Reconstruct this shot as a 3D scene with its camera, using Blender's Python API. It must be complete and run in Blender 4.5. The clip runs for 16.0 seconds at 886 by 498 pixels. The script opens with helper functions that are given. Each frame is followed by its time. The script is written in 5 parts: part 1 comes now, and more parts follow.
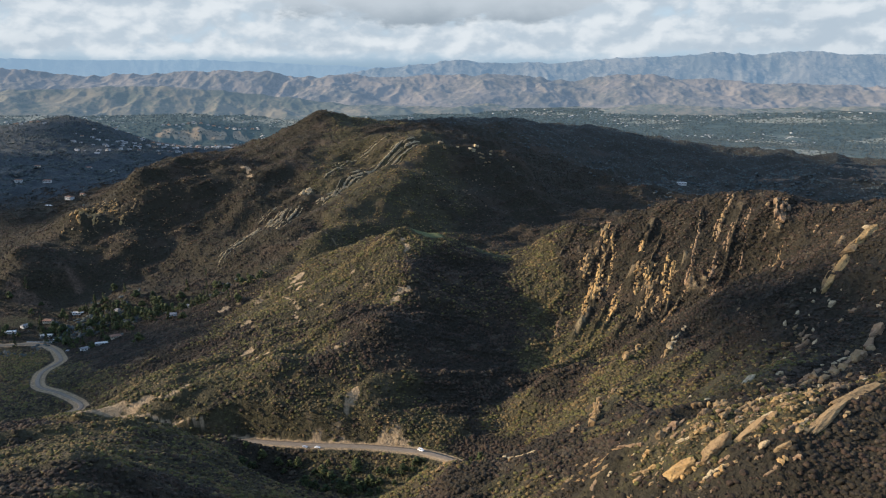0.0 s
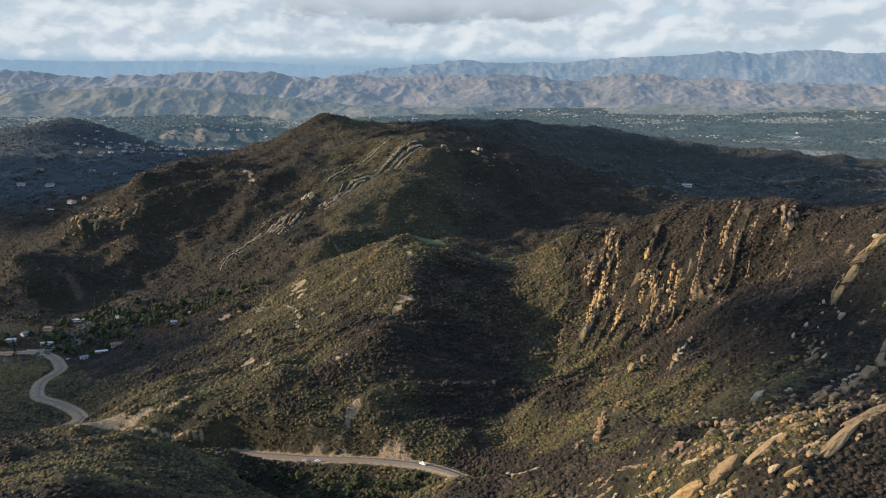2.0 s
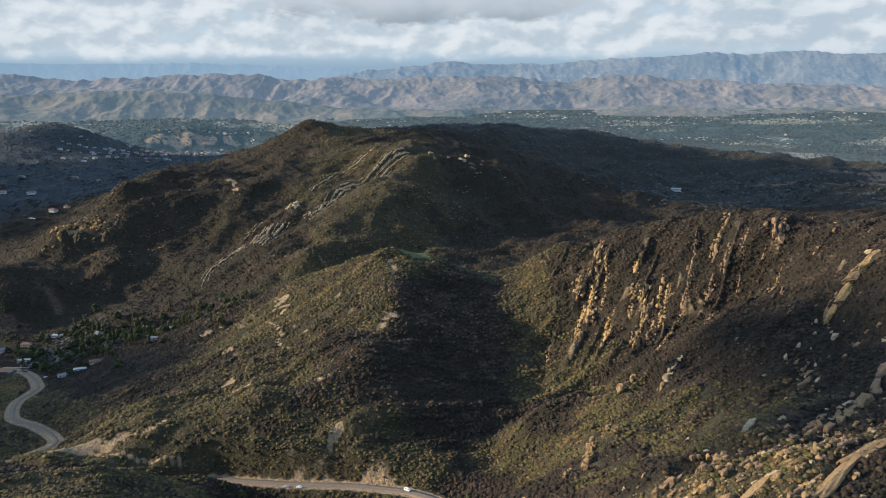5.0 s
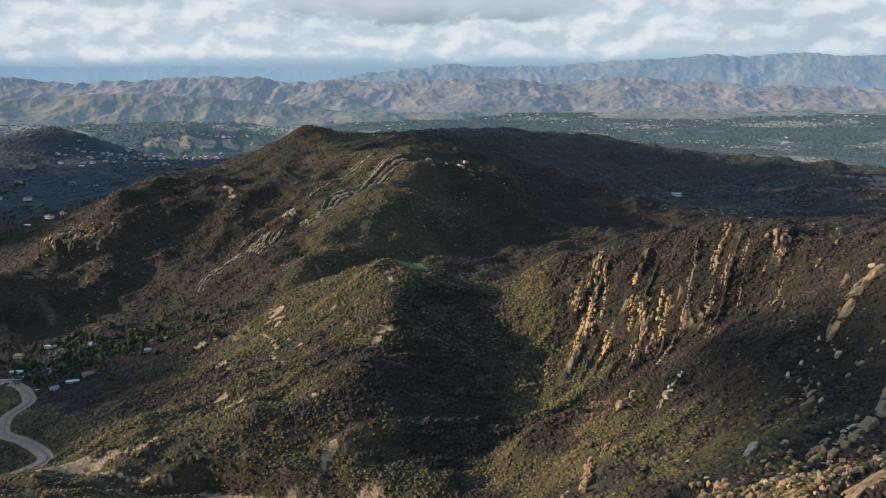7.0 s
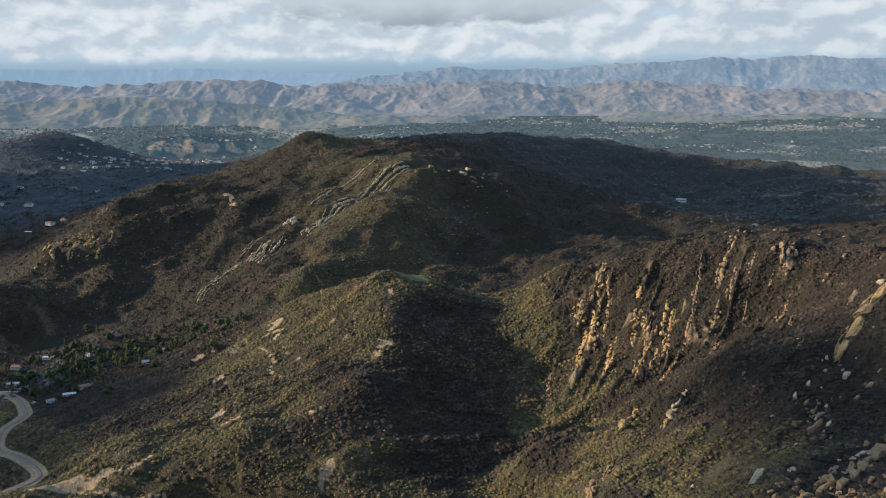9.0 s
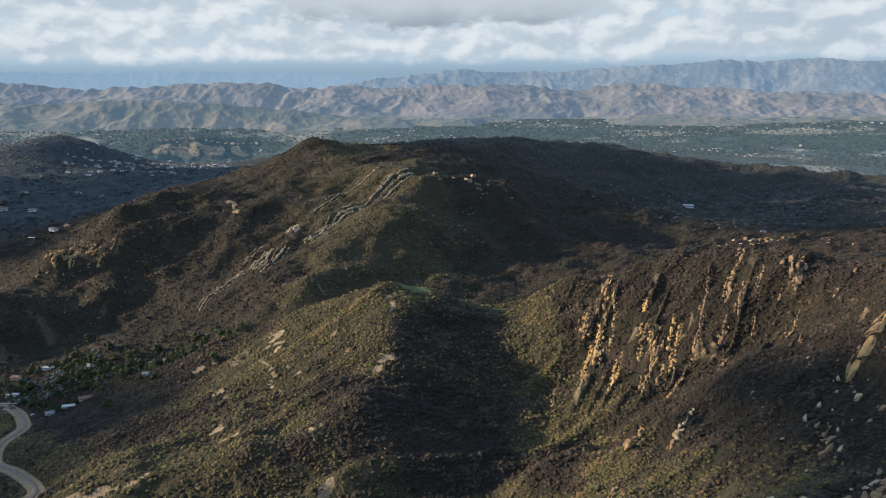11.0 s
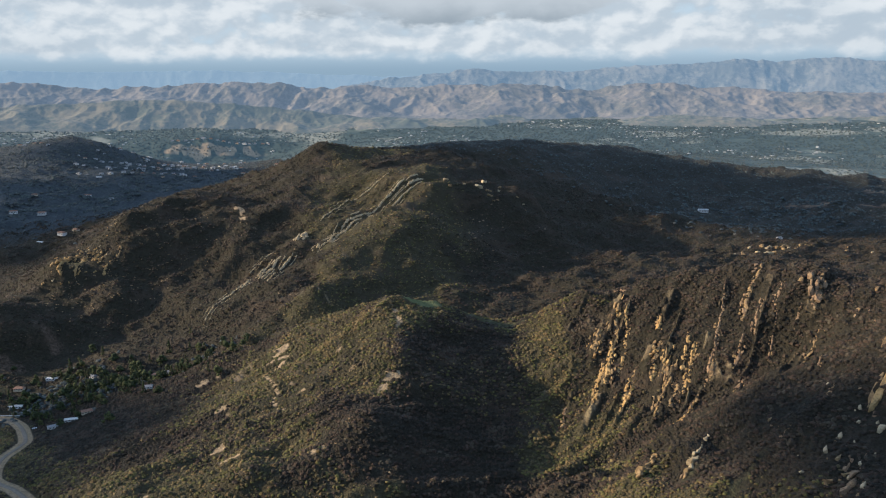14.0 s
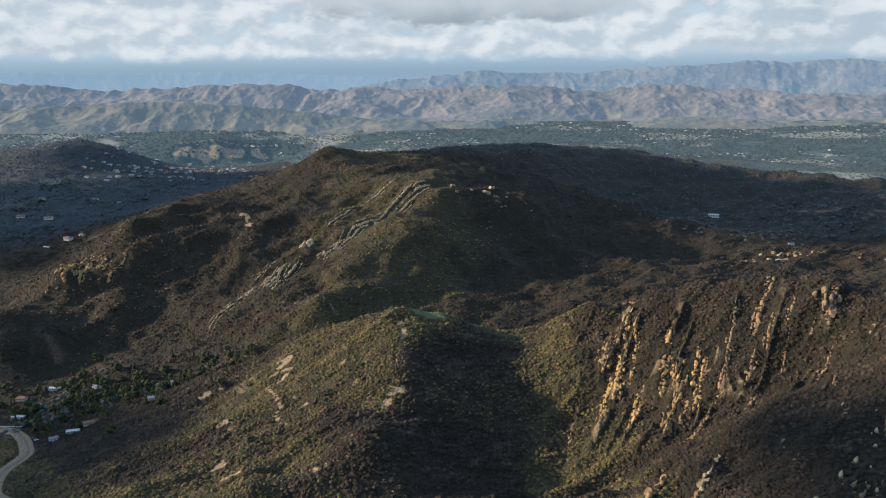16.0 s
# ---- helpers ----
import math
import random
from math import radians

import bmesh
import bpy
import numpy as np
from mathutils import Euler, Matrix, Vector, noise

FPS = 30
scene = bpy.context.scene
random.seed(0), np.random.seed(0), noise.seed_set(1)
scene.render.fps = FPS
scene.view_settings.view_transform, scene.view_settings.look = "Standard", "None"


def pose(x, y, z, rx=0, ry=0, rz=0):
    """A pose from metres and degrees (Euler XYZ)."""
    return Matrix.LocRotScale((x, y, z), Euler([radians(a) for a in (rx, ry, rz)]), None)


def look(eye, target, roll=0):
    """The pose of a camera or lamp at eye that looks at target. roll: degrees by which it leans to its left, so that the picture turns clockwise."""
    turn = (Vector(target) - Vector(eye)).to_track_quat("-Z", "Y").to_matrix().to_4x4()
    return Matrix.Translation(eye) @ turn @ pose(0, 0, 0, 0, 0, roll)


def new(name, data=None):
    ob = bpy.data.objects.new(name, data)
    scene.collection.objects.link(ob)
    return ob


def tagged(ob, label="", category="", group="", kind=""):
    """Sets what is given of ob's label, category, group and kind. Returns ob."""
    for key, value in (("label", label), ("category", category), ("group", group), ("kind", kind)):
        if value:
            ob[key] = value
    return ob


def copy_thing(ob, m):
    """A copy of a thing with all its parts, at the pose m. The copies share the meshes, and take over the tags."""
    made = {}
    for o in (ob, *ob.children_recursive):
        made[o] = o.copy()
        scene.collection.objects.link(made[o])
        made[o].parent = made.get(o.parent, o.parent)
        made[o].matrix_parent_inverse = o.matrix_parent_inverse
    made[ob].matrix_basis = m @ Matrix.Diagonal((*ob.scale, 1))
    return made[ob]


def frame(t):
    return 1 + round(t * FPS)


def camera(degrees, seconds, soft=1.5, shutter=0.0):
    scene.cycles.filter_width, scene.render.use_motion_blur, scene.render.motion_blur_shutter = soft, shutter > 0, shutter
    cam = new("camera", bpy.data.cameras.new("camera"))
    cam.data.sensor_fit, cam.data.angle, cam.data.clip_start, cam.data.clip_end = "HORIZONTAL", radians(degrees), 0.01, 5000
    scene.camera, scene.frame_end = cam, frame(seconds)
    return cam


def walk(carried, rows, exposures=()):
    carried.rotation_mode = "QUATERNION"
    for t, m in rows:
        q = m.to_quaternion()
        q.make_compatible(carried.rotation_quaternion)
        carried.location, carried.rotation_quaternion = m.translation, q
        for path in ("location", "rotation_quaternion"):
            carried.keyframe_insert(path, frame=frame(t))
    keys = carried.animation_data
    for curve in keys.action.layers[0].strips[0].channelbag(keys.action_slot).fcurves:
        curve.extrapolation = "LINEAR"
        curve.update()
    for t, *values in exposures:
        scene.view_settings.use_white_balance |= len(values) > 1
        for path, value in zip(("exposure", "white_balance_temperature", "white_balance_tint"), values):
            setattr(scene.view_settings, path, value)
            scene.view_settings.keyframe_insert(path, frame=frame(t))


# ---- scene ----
cam = camera(56.0, 16.0, soft=1.15)
EXPOSURE = 1.03
# seconds, x, y, z, yaw, pitch, roll
ROWS = [
    (0.0, 0.00, 0.00, 414.00, 0.00, -12.10, 0.00),
    (0.5, 0.45, 2.83, 415.64, 0.14, -12.15, 0.04),
    (1.0, 0.91, 5.68, 417.29, 0.30, -12.19, 0.09),
    (1.5, 1.42, 8.59, 418.97, 0.39, -12.19, 0.10),
    (2.0, 1.98, 11.58, 420.67, 0.33, -12.18, 0.17),
    (2.5, 2.61, 14.67, 422.41, 0.17, -12.17, 0.19),
    (3.0, 3.31, 17.84, 424.19, 0.01, -12.17, 0.17),
    (3.5, 4.10, 21.10, 426.00, -0.11, -12.19, 0.20),
    (4.0, 5.00, 24.43, 427.83, -0.24, -12.21, 0.24),
    (6.5, 9.95, 41.26, 437.26, -0.38, -12.21, 0.40),
    (7.0, 10.97, 44.63, 439.19, -0.30, -12.15, 0.42),
    (7.5, 12.00, 48.02, 441.16, -0.23, -12.12, 0.40),
    (8.0, 13.02, 51.43, 443.15, -0.16, -12.10, 0.42),
    (8.5, 13.99, 54.88, 445.14, -0.08, -12.09, 0.41),
    (9.0, 14.92, 58.35, 447.12, 0.02, -12.05, 0.45),
    (11.5, 19.34, 75.90, 456.97, 0.63, -11.92, 0.45),
    (12.0, 20.18, 79.46, 458.90, 0.78, -11.85, 0.46),
    (12.5, 20.97, 83.07, 460.80, 0.92, -11.90, 0.44),
    (13.0, 21.72, 86.74, 462.68, 1.06, -11.96, 0.45),
    (13.5, 22.43, 90.46, 464.56, 1.24, -12.08, 0.46),
    (14.0, 23.14, 94.21, 466.43, 1.40, -12.15, 0.45),
    (14.5, 23.87, 97.98, 468.31, 1.56, -12.17, 0.45),
    (15.0, 24.62, 101.76, 470.19, 1.72, -12.13, 0.47),
    (15.5, 25.38, 105.55, 472.09, 1.88, -12.12, 0.47),
    (16.0, 26.16, 109.35, 474.00, 2.05, -12.14, 0.48),
]
walk(cam, [(t, pose(x, y, z, pitch, 0, yaw) @ pose(0, 0, 0, 90, roll, 0)) for t, x, y, z, yaw, pitch, roll in ROWS],
     exposures=[(0.0, EXPOSURE, 5650, 12), (16.0, EXPOSURE, 5650, 12)])

# ---- light ----
SUN_HEIGHT, SUN_BEARING = 18.0, -90.0  # degrees; bearing from straight ahead, to the right
sun_way = Vector((math.sin(radians(SUN_BEARING)) * math.cos(radians(SUN_HEIGHT)), math.cos(radians(SUN_BEARING)) * math.cos(radians(SUN_HEIGHT)), math.sin(radians(SUN_HEIGHT))))
lamp = bpy.data.lights.new("sun", "SUN")
lamp.energy, lamp.angle, lamp.color = 5.0, radians(1.5), (1.0, 0.76, 0.47)
sun = new("sun", lamp)
sun.matrix_world = look((0, 0, 1500), Vector((0, 0, 1500)) - sun_way)


class Nodes:
    """A short way to write node trees."""

    def __init__(self, tree):
        self.tree = tree
        tree.nodes.clear()

    def add(self, kind, sets=None, **inputs):
        node = self.tree.nodes.new("ShaderNode" + kind)
        for key, value in (sets or {}).items():
            setattr(node, key, value)
        for key, value in inputs.items():
            slot = node.inputs[int(key[1:])] if key[0] == "i" and key[1:].isdigit() else node.inputs[key.replace("_", " ")]
            if isinstance(value, bpy.types.NodeSocket):
                self.tree.links.new(value, slot)
            else:
                slot.default_value = value
        return node

    def math(self, op, a, b=0.0, c=0.0, clamp=False):
        return self.add("Math", {"operation": op, "use_clamp": clamp}, i0=a, i1=b, i2=c).outputs[0]

    def vmath(self, op, a, b=(0, 0, 0)):
        return self.add("VectorMath", {"operation": op}, i0=a, i1=b).outputs[0]

    def mix(self, fac, a, b):
        return self.add("Mix", {"data_type": "RGBA"}, i0=fac, i6=a, i7=b).outputs[2]

    def noise(self, vector, scale, detail=4.0, rough=0.55, warp=0.0):
        return self.add("TexNoise", None, Vector=vector, Scale=scale, Detail=detail, Roughness=rough, Distortion=warp).outputs[0]

    def span(self, value, lo, hi, a=0.0, b=1.0):
        return self.add("MapRange", {"interpolation_type": "SMOOTHSTEP"}, i0=value, i1=lo, i2=hi, i3=a, i4=b).outputs[0]


world = bpy.data.worlds.new("sky")
scene.world = world
world.use_nodes = True
n = Nodes(world.node_tree)
sky = n.add("TexSky", {"sky_type": "NISHITA", "sun_disc": False, "sun_elevation": radians(SUN_HEIGHT), "sun_rotation": radians(SUN_BEARING), "air_density": 1.2, "dust_density": 0.35})
way = n.add("TexCoord").outputs["Generated"]
sep = n.add("SeparateXYZ", None, i0=way)
up = sep.outputs[2]


def drift(rise, dx=0.0, dz=0.0):
    """The sky's directions with heights stretched, moved a little aside."""
    return n.add("CombineXYZ", None, i0=n.math("ADD", sep.outputs[0], dx), i1=sep.outputs[1], i2=n.math("MULTIPLY", n.math("ADD", up, dz), rise)).outputs[0]


veil = n.noise(drift(2.6), 5.5, 5.0, 0.55, 0.3)
puff = n.noise(drift(1.75), 24.0, 8.0, 0.52, 0.1)
heap = n.noise(drift(1.75, -0.007, 0.010), 24.0, 8.0, 0.52, 0.1)
bulk = n.math("ADD", n.math("MULTIPLY", puff, 0.55), n.math("MULTIPLY", veil, 0.45))
cover = n.span(bulk, 0.31, 0.44)
# sunlit heads and grey bases of the heaps
head = n.span(n.math("SUBTRACT", puff, heap), -0.16, 0.18)
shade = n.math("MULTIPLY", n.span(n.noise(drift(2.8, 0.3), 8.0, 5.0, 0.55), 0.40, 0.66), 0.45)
body = n.mix(head, (0.655, 0.705, 0.69, 1), (0.95, 0.94, 0.85, 1))
cloud = n.mix(n.math("MULTIPLY", shade, n.span(head, 0.35, 0.9, 1.0, 0.55)), body, (0.54, 0.605, 0.615, 1))
# the broad grey cloud high in the middle of the view
side = n.math("ABSOLUTE", n.math("DIVIDE", n.math("ADD", sep.outputs[0], 0.012), 0.185))
tall = n.math("ABSOLUTE", n.math("DIVIDE", n.math("SUBTRACT", up, 0.080), 0.028))
bank = n.math("ADD", n.math("POWER", side, 2.0), n.math("POWER", tall, 2.0))
bank = n.span(n.math("ADD", bank, n.math("MULTIPLY", n.math("SUBTRACT", n.noise(drift(2.6, 0.5), 14.0, 7.0, 0.58), 0.5), 3.2)), 0.7, 1.3, 1.0, 0.0)
bank = n.math("MULTIPLY", bank, n.span(sep.outputs[1], 0.5, 0.7))
cloud = n.mix(bank, cloud, n.mix(n.span(n.math("SUBTRACT", up, n.math("MULTIPLY", puff, 0.03)), 0.032, 0.068), (0.42, 0.465, 0.465, 1), (0.70, 0.72, 0.68, 1)))
cover = n.math("MAXIMUM", cover, bank)
haze = n.span(up, -0.004, 0.034, 1.0, 0.0)
cover = n.math("MULTIPLY", cover, n.span(up, 0.10, 0.35, 1.0, 0.4))
clear = n.mix(n.span(up, 0.05, 0.4), (0.68, 0.79, 0.80, 1), (0.15, 0.33, 0.68, 1))
air = n.mix(haze, clear, (0.36, 0.475, 0.53, 1))
veiled = n.math("MULTIPLY", cover, n.span(n.math("ADD", up, n.math("MULTIPLY", n.math("SUBTRACT", puff, 0.5), 0.03)), 0.008, 0.024))
low = n.mix(veiled, air, cloud)
near_low = n.add("Background", None, Color=low, Strength=0.42)
deck = n.add("Background", None, Color=(0.64, 0.78, 0.97, 1), Strength=0.54)
blue = n.add("Background", None, Color=sky.outputs[0], Strength=0.15)
above = n.add("MixShader", None, i0=n.span(veil, 0.44, 0.56, 0.0, 0.85), i1=blue.outputs[0], i2=deck.outputs[0])
both = n.add("MixShader", None, i0=n.span(up, 0.13, 0.30), i1=near_low.outputs[0], i2=above.outputs[0])
n.add("OutputWorld", None, Surface=both.outputs[0])


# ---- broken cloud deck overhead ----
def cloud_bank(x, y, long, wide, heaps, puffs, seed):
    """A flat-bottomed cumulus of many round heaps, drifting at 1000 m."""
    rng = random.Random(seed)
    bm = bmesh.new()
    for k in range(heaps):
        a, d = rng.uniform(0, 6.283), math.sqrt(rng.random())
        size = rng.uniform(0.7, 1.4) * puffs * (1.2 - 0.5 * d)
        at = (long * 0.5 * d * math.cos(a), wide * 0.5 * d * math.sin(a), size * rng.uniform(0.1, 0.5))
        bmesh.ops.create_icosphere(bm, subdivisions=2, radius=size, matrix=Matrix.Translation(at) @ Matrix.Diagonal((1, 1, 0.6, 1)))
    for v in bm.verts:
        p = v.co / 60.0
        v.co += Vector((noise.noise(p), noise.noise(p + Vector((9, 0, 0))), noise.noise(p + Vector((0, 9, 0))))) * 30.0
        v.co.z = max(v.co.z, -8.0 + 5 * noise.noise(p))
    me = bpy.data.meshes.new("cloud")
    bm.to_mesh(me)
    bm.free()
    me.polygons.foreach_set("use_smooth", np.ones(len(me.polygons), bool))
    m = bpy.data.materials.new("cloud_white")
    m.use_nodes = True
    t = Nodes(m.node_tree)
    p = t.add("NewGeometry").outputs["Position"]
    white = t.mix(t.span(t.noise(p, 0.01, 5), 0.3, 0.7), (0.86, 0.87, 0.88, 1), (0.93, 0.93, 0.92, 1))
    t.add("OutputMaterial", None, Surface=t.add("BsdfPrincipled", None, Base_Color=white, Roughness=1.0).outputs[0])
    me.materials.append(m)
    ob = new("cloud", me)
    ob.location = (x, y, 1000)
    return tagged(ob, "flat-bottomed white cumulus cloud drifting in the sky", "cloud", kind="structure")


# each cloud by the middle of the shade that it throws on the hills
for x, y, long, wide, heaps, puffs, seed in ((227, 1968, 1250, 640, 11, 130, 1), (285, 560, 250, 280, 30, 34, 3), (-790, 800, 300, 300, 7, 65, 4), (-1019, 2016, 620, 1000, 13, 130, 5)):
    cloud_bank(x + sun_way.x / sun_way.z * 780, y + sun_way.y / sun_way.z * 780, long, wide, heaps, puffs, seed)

# ---- materials ----
def material(name):
    m = bpy.data.materials.new(name)
    m.use_nodes = True
    return m, Nodes(m.node_tree)


def finish(n, color, rough=0.9, bump=None, strength=0.5, distance=0.3, glow=None, **more):
    b = n.add("BsdfPrincipled", None, Base_Color=color, Roughness=rough, **more)
    b.inputs["Specular IOR Level"].default_value = 0.15
    if bump is not None:
        n.tree.links.new(n.add("Bump", None, Strength=strength, Distance=distance, Height=bump).outputs[0], b.inputs["Normal"])
    if glow is not None:
        n.tree.links.new(glow, b.inputs["Emission Color"]) if isinstance(glow, bpy.types.NodeSocket) else None
        b.inputs["Emission Strength"].default_value = 1.0
        if not isinstance(glow, bpy.types.NodeSocket):
            b.inputs["Emission Color"].default_value = glow
    n.add("OutputMaterial", None, Surface=b.outputs[0])


def chaparral():
    m, n = material("chaparral_ground")
    p = n.add("NewGeometry").outputs["Position"]
    big, mid, fine, grit = n.noise(p, 0.012, 4), n.noise(p, 0.06, 5, 0.6), n.noise(p, 0.35, 4, 0.6), n.noise(p, 1.6, 3)
    soil = n.mix(n.span(mid, 0.35, 0.65), (0.095, 0.073, 0.046, 1), (0.055, 0.044, 0.028, 1))
    grass = n.mix(n.span(fine, 0.35, 0.65), (0.082, 0.074, 0.034, 1), (0.048, 0.045, 0.022, 1))
    floor = n.mix(n.span(big, 0.4, 0.6), soil, grass)
    brush = n.mix(n.span(fine, 0.3, 0.7), (0.026, 0.0235, 0.013, 1), (0.060, 0.052, 0.027, 1))
    cover = n.span(n.math("ADD", n.math("MULTIPLY", fine, 0.6), n.math("MULTIPLY", mid, 0.5)), 0.40, 0.54)
    color = n.mix(n.math("MULTIPLY", cover, 0.95), floor, brush)
    dirt = n.mix(n.span(fine, 0.3, 0.7), (0.30, 0.225, 0.135, 1), (0.18, 0.132, 0.080, 1))
    lawn = n.mix(n.span(fine, 0.3, 0.7), (0.120, 0.128, 0.054, 1), (0.085, 0.095, 0.040, 1))
    red = n.mix(n.span(mid, 0.3, 0.7), (0.150, 0.100, 0.070, 1), (0.095, 0.066, 0.048, 1))
    # leaf litter painted nearly black, as the shade in the gaps between bushes
    shaded_litter = n.mix(n.span(fine, 0.3, 0.7), (0.014, 0.0125, 0.009, 1), (0.030, 0.026, 0.018, 1))
    color = n.mix(n.math("MULTIPLY", n.add("Attribute", {"attribute_name": "thicket"}).outputs["Fac"], n.span(mid, 0.3, 0.6, 1.0, 0.85)), color, shaded_litter)
    color = n.mix(n.span(n.noise(p, 0.016, 5, 0.6), 0.52, 0.68, 0.0, 0.4), color, (0.080, 0.056, 0.040, 1))
    edge = n.math("MULTIPLY", n.math("SUBTRACT", fine, 0.5), 0.9)
    stone = n.mix(n.span(mid, 0.4, 0.6), (0.33, 0.26, 0.145, 1), (0.27, 0.18, 0.095, 1))
    stone = n.mix(n.span(fine, 0.45, 0.65), stone, (0.13, 0.10, 0.065, 1))
    # woodland colour, shifted to blue-grey to stand in for haze
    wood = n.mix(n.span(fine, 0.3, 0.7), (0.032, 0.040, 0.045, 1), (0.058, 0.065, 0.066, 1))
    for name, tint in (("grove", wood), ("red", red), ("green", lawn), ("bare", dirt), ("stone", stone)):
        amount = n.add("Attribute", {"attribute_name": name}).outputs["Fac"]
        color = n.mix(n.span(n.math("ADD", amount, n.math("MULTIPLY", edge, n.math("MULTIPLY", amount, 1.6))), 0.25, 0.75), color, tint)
    finish(n, color, 0.95, n.math("ADD", n.math("MULTIPLY", fine, 2.0), n.math("ADD", n.math("MULTIPLY", grit, 0.5), n.math("MULTIPLY", mid, 4.0))), 0.9, 1.6)
    return m


def leaves(name, shades, patch=0.045, glow=None):
    """Foliage; shades run from the commonest to the rarest."""
    m, n = material(name)
    g = n.add("NewGeometry")
    p = g.outputs["Position"]
    pick = n.math("ADD", n.math("MULTIPLY", g.outputs["Random Per Island"], 0.38), n.math("MULTIPLY", n.span(n.noise(p, patch, 5, 0.65), 0.32, 0.68), 0.62))
    color = (*shades[0], 1)
    for k, c in enumerate(shades[1:]):
        at = (k + 0.7) / len(shades)
        color = n.mix(n.span(pick, at - 0.1, at + 0.1), color, (*c, 1))
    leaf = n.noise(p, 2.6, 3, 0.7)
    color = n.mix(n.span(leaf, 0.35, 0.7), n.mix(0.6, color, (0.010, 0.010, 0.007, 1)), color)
    finish(n, color, 0.85, leaf, 0.9, 0.7, glow=glow)
    return m


def sandstone(name, light, dark, rust):
    m, n = material(name)
    p = n.add("NewGeometry").outputs["Position"]
    one = n.add("ObjectInfo").outputs["Random"]
    mid, fine, grit = n.noise(p, 0.16, 5, 0.6), n.noise(p, 0.8, 5, 0.65), n.noise(p, 5.0, 3)
    bed = n.noise(n.vmath("MULTIPLY", p, (0.25, 0.25, 1.6)), 0.9, 4, 0.6)
    color = n.mix(n.span(mid, 0.35, 0.65), light, rust)
    color = n.mix(n.math("MULTIPLY", one, 0.5), color, light)
    color = n.mix(n.span(n.math("ADD", n.math("MULTIPLY", fine, 0.5), n.math("MULTIPLY", bed, 0.5)), 0.50, 0.64), color, dark)
    color = n.mix(n.span(fine, 0.62, 0.74, 0.0, 0.7), color, (0.06, 0.055, 0.045, 1))
    finish(n, color, 0.92, n.math("ADD", n.math("MULTIPLY", bed, 1.4), n.math("ADD", fine, n.math("MULTIPLY", grit, 0.2))), 0.8, 0.9)
    return m


def plain(name, color, rough=0.8, scale=1.2, vary=0.25, metal=0.0):
    """A worn, slightly uneven surface of one colour."""
    m, n = material(name)
    p = n.add("NewGeometry").outputs["Position"]
    a, b = n.noise(p, scale, 4, 0.6), n.noise(p, scale * 7, 3)
    worn = tuple(v * (1 - vary) for v in color)
    finish(n, n.mix(n.span(n.math("ADD", n.math("MULTIPLY", a, 0.7), n.math("MULTIPLY", b, 0.3)), 0.35, 0.65), (*color, 1), (*worn, 1)), rough, b, 0.15, 0.02, Metallic=metal)
    return m


def basin_floor():
    m, n = material("valley_floor")
    p = n.add("NewGeometry").outputs["Position"]
    big, mid, fine = n.noise(p, 0.004, 4), n.noise(p, 0.02, 5, 0.6), n.noise(p, 0.09, 3, 0.6)
    wood = n.mix(n.span(mid, 0.4, 0.6), (0.028, 0.042, 0.037, 1), (0.050, 0.064, 0.050, 1))
    field = n.mix(n.span(fine, 0.4, 0.6), (0.20, 0.19, 0.14, 1), (0.14, 0.15, 0.12, 1))
    soil = n.mix(n.span(mid, 0.35, 0.65), (0.29, 0.21, 0.125, 1), (0.19, 0.14, 0.088, 1))
    land = n.mix(n.span(big, 0.55, 0.64), wood, field)
    land = n.mix(n.span(n.add("Attribute", {"attribute_name": "bare"}).outputs["Fac"], 0.3, 0.7), land, soil)
    # blue emission painted on as haze over the valley floor
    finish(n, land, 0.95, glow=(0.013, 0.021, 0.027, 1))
    return m


# veil is a blue glow painted onto the hills as the haze of distance
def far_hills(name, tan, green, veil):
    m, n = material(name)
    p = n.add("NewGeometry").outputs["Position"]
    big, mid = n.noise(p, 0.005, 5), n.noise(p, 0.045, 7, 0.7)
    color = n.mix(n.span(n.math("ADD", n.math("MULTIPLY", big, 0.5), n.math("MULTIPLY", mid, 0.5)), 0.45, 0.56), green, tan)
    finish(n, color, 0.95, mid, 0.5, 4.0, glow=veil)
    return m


GROUND, BASIN = chaparral(), basin_floor()
# last colour of each range is its painted haze, stronger with distance
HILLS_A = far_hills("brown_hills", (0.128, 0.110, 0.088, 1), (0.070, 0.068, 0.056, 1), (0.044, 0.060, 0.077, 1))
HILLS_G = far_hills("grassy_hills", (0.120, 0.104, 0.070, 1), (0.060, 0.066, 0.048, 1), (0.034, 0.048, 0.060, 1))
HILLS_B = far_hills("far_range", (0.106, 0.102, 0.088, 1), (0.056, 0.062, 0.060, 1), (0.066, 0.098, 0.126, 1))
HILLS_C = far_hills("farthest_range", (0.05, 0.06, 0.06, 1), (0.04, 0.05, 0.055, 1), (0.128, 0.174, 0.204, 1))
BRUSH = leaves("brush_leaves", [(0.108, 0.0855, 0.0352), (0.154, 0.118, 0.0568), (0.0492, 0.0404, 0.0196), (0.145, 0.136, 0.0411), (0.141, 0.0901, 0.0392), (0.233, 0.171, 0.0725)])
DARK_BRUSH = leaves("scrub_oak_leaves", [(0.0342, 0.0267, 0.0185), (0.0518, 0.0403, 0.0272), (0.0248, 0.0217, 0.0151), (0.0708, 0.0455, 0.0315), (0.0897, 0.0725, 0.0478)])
# brush and woods with leaf colours blued to stand in for haze
HAZED_BRUSH = leaves("hazed_brush_leaves", [(0.0714, 0.09, 0.09), (0.102, 0.118, 0.109), (0.059, 0.0745, 0.0776), (0.132, 0.13, 0.112)])
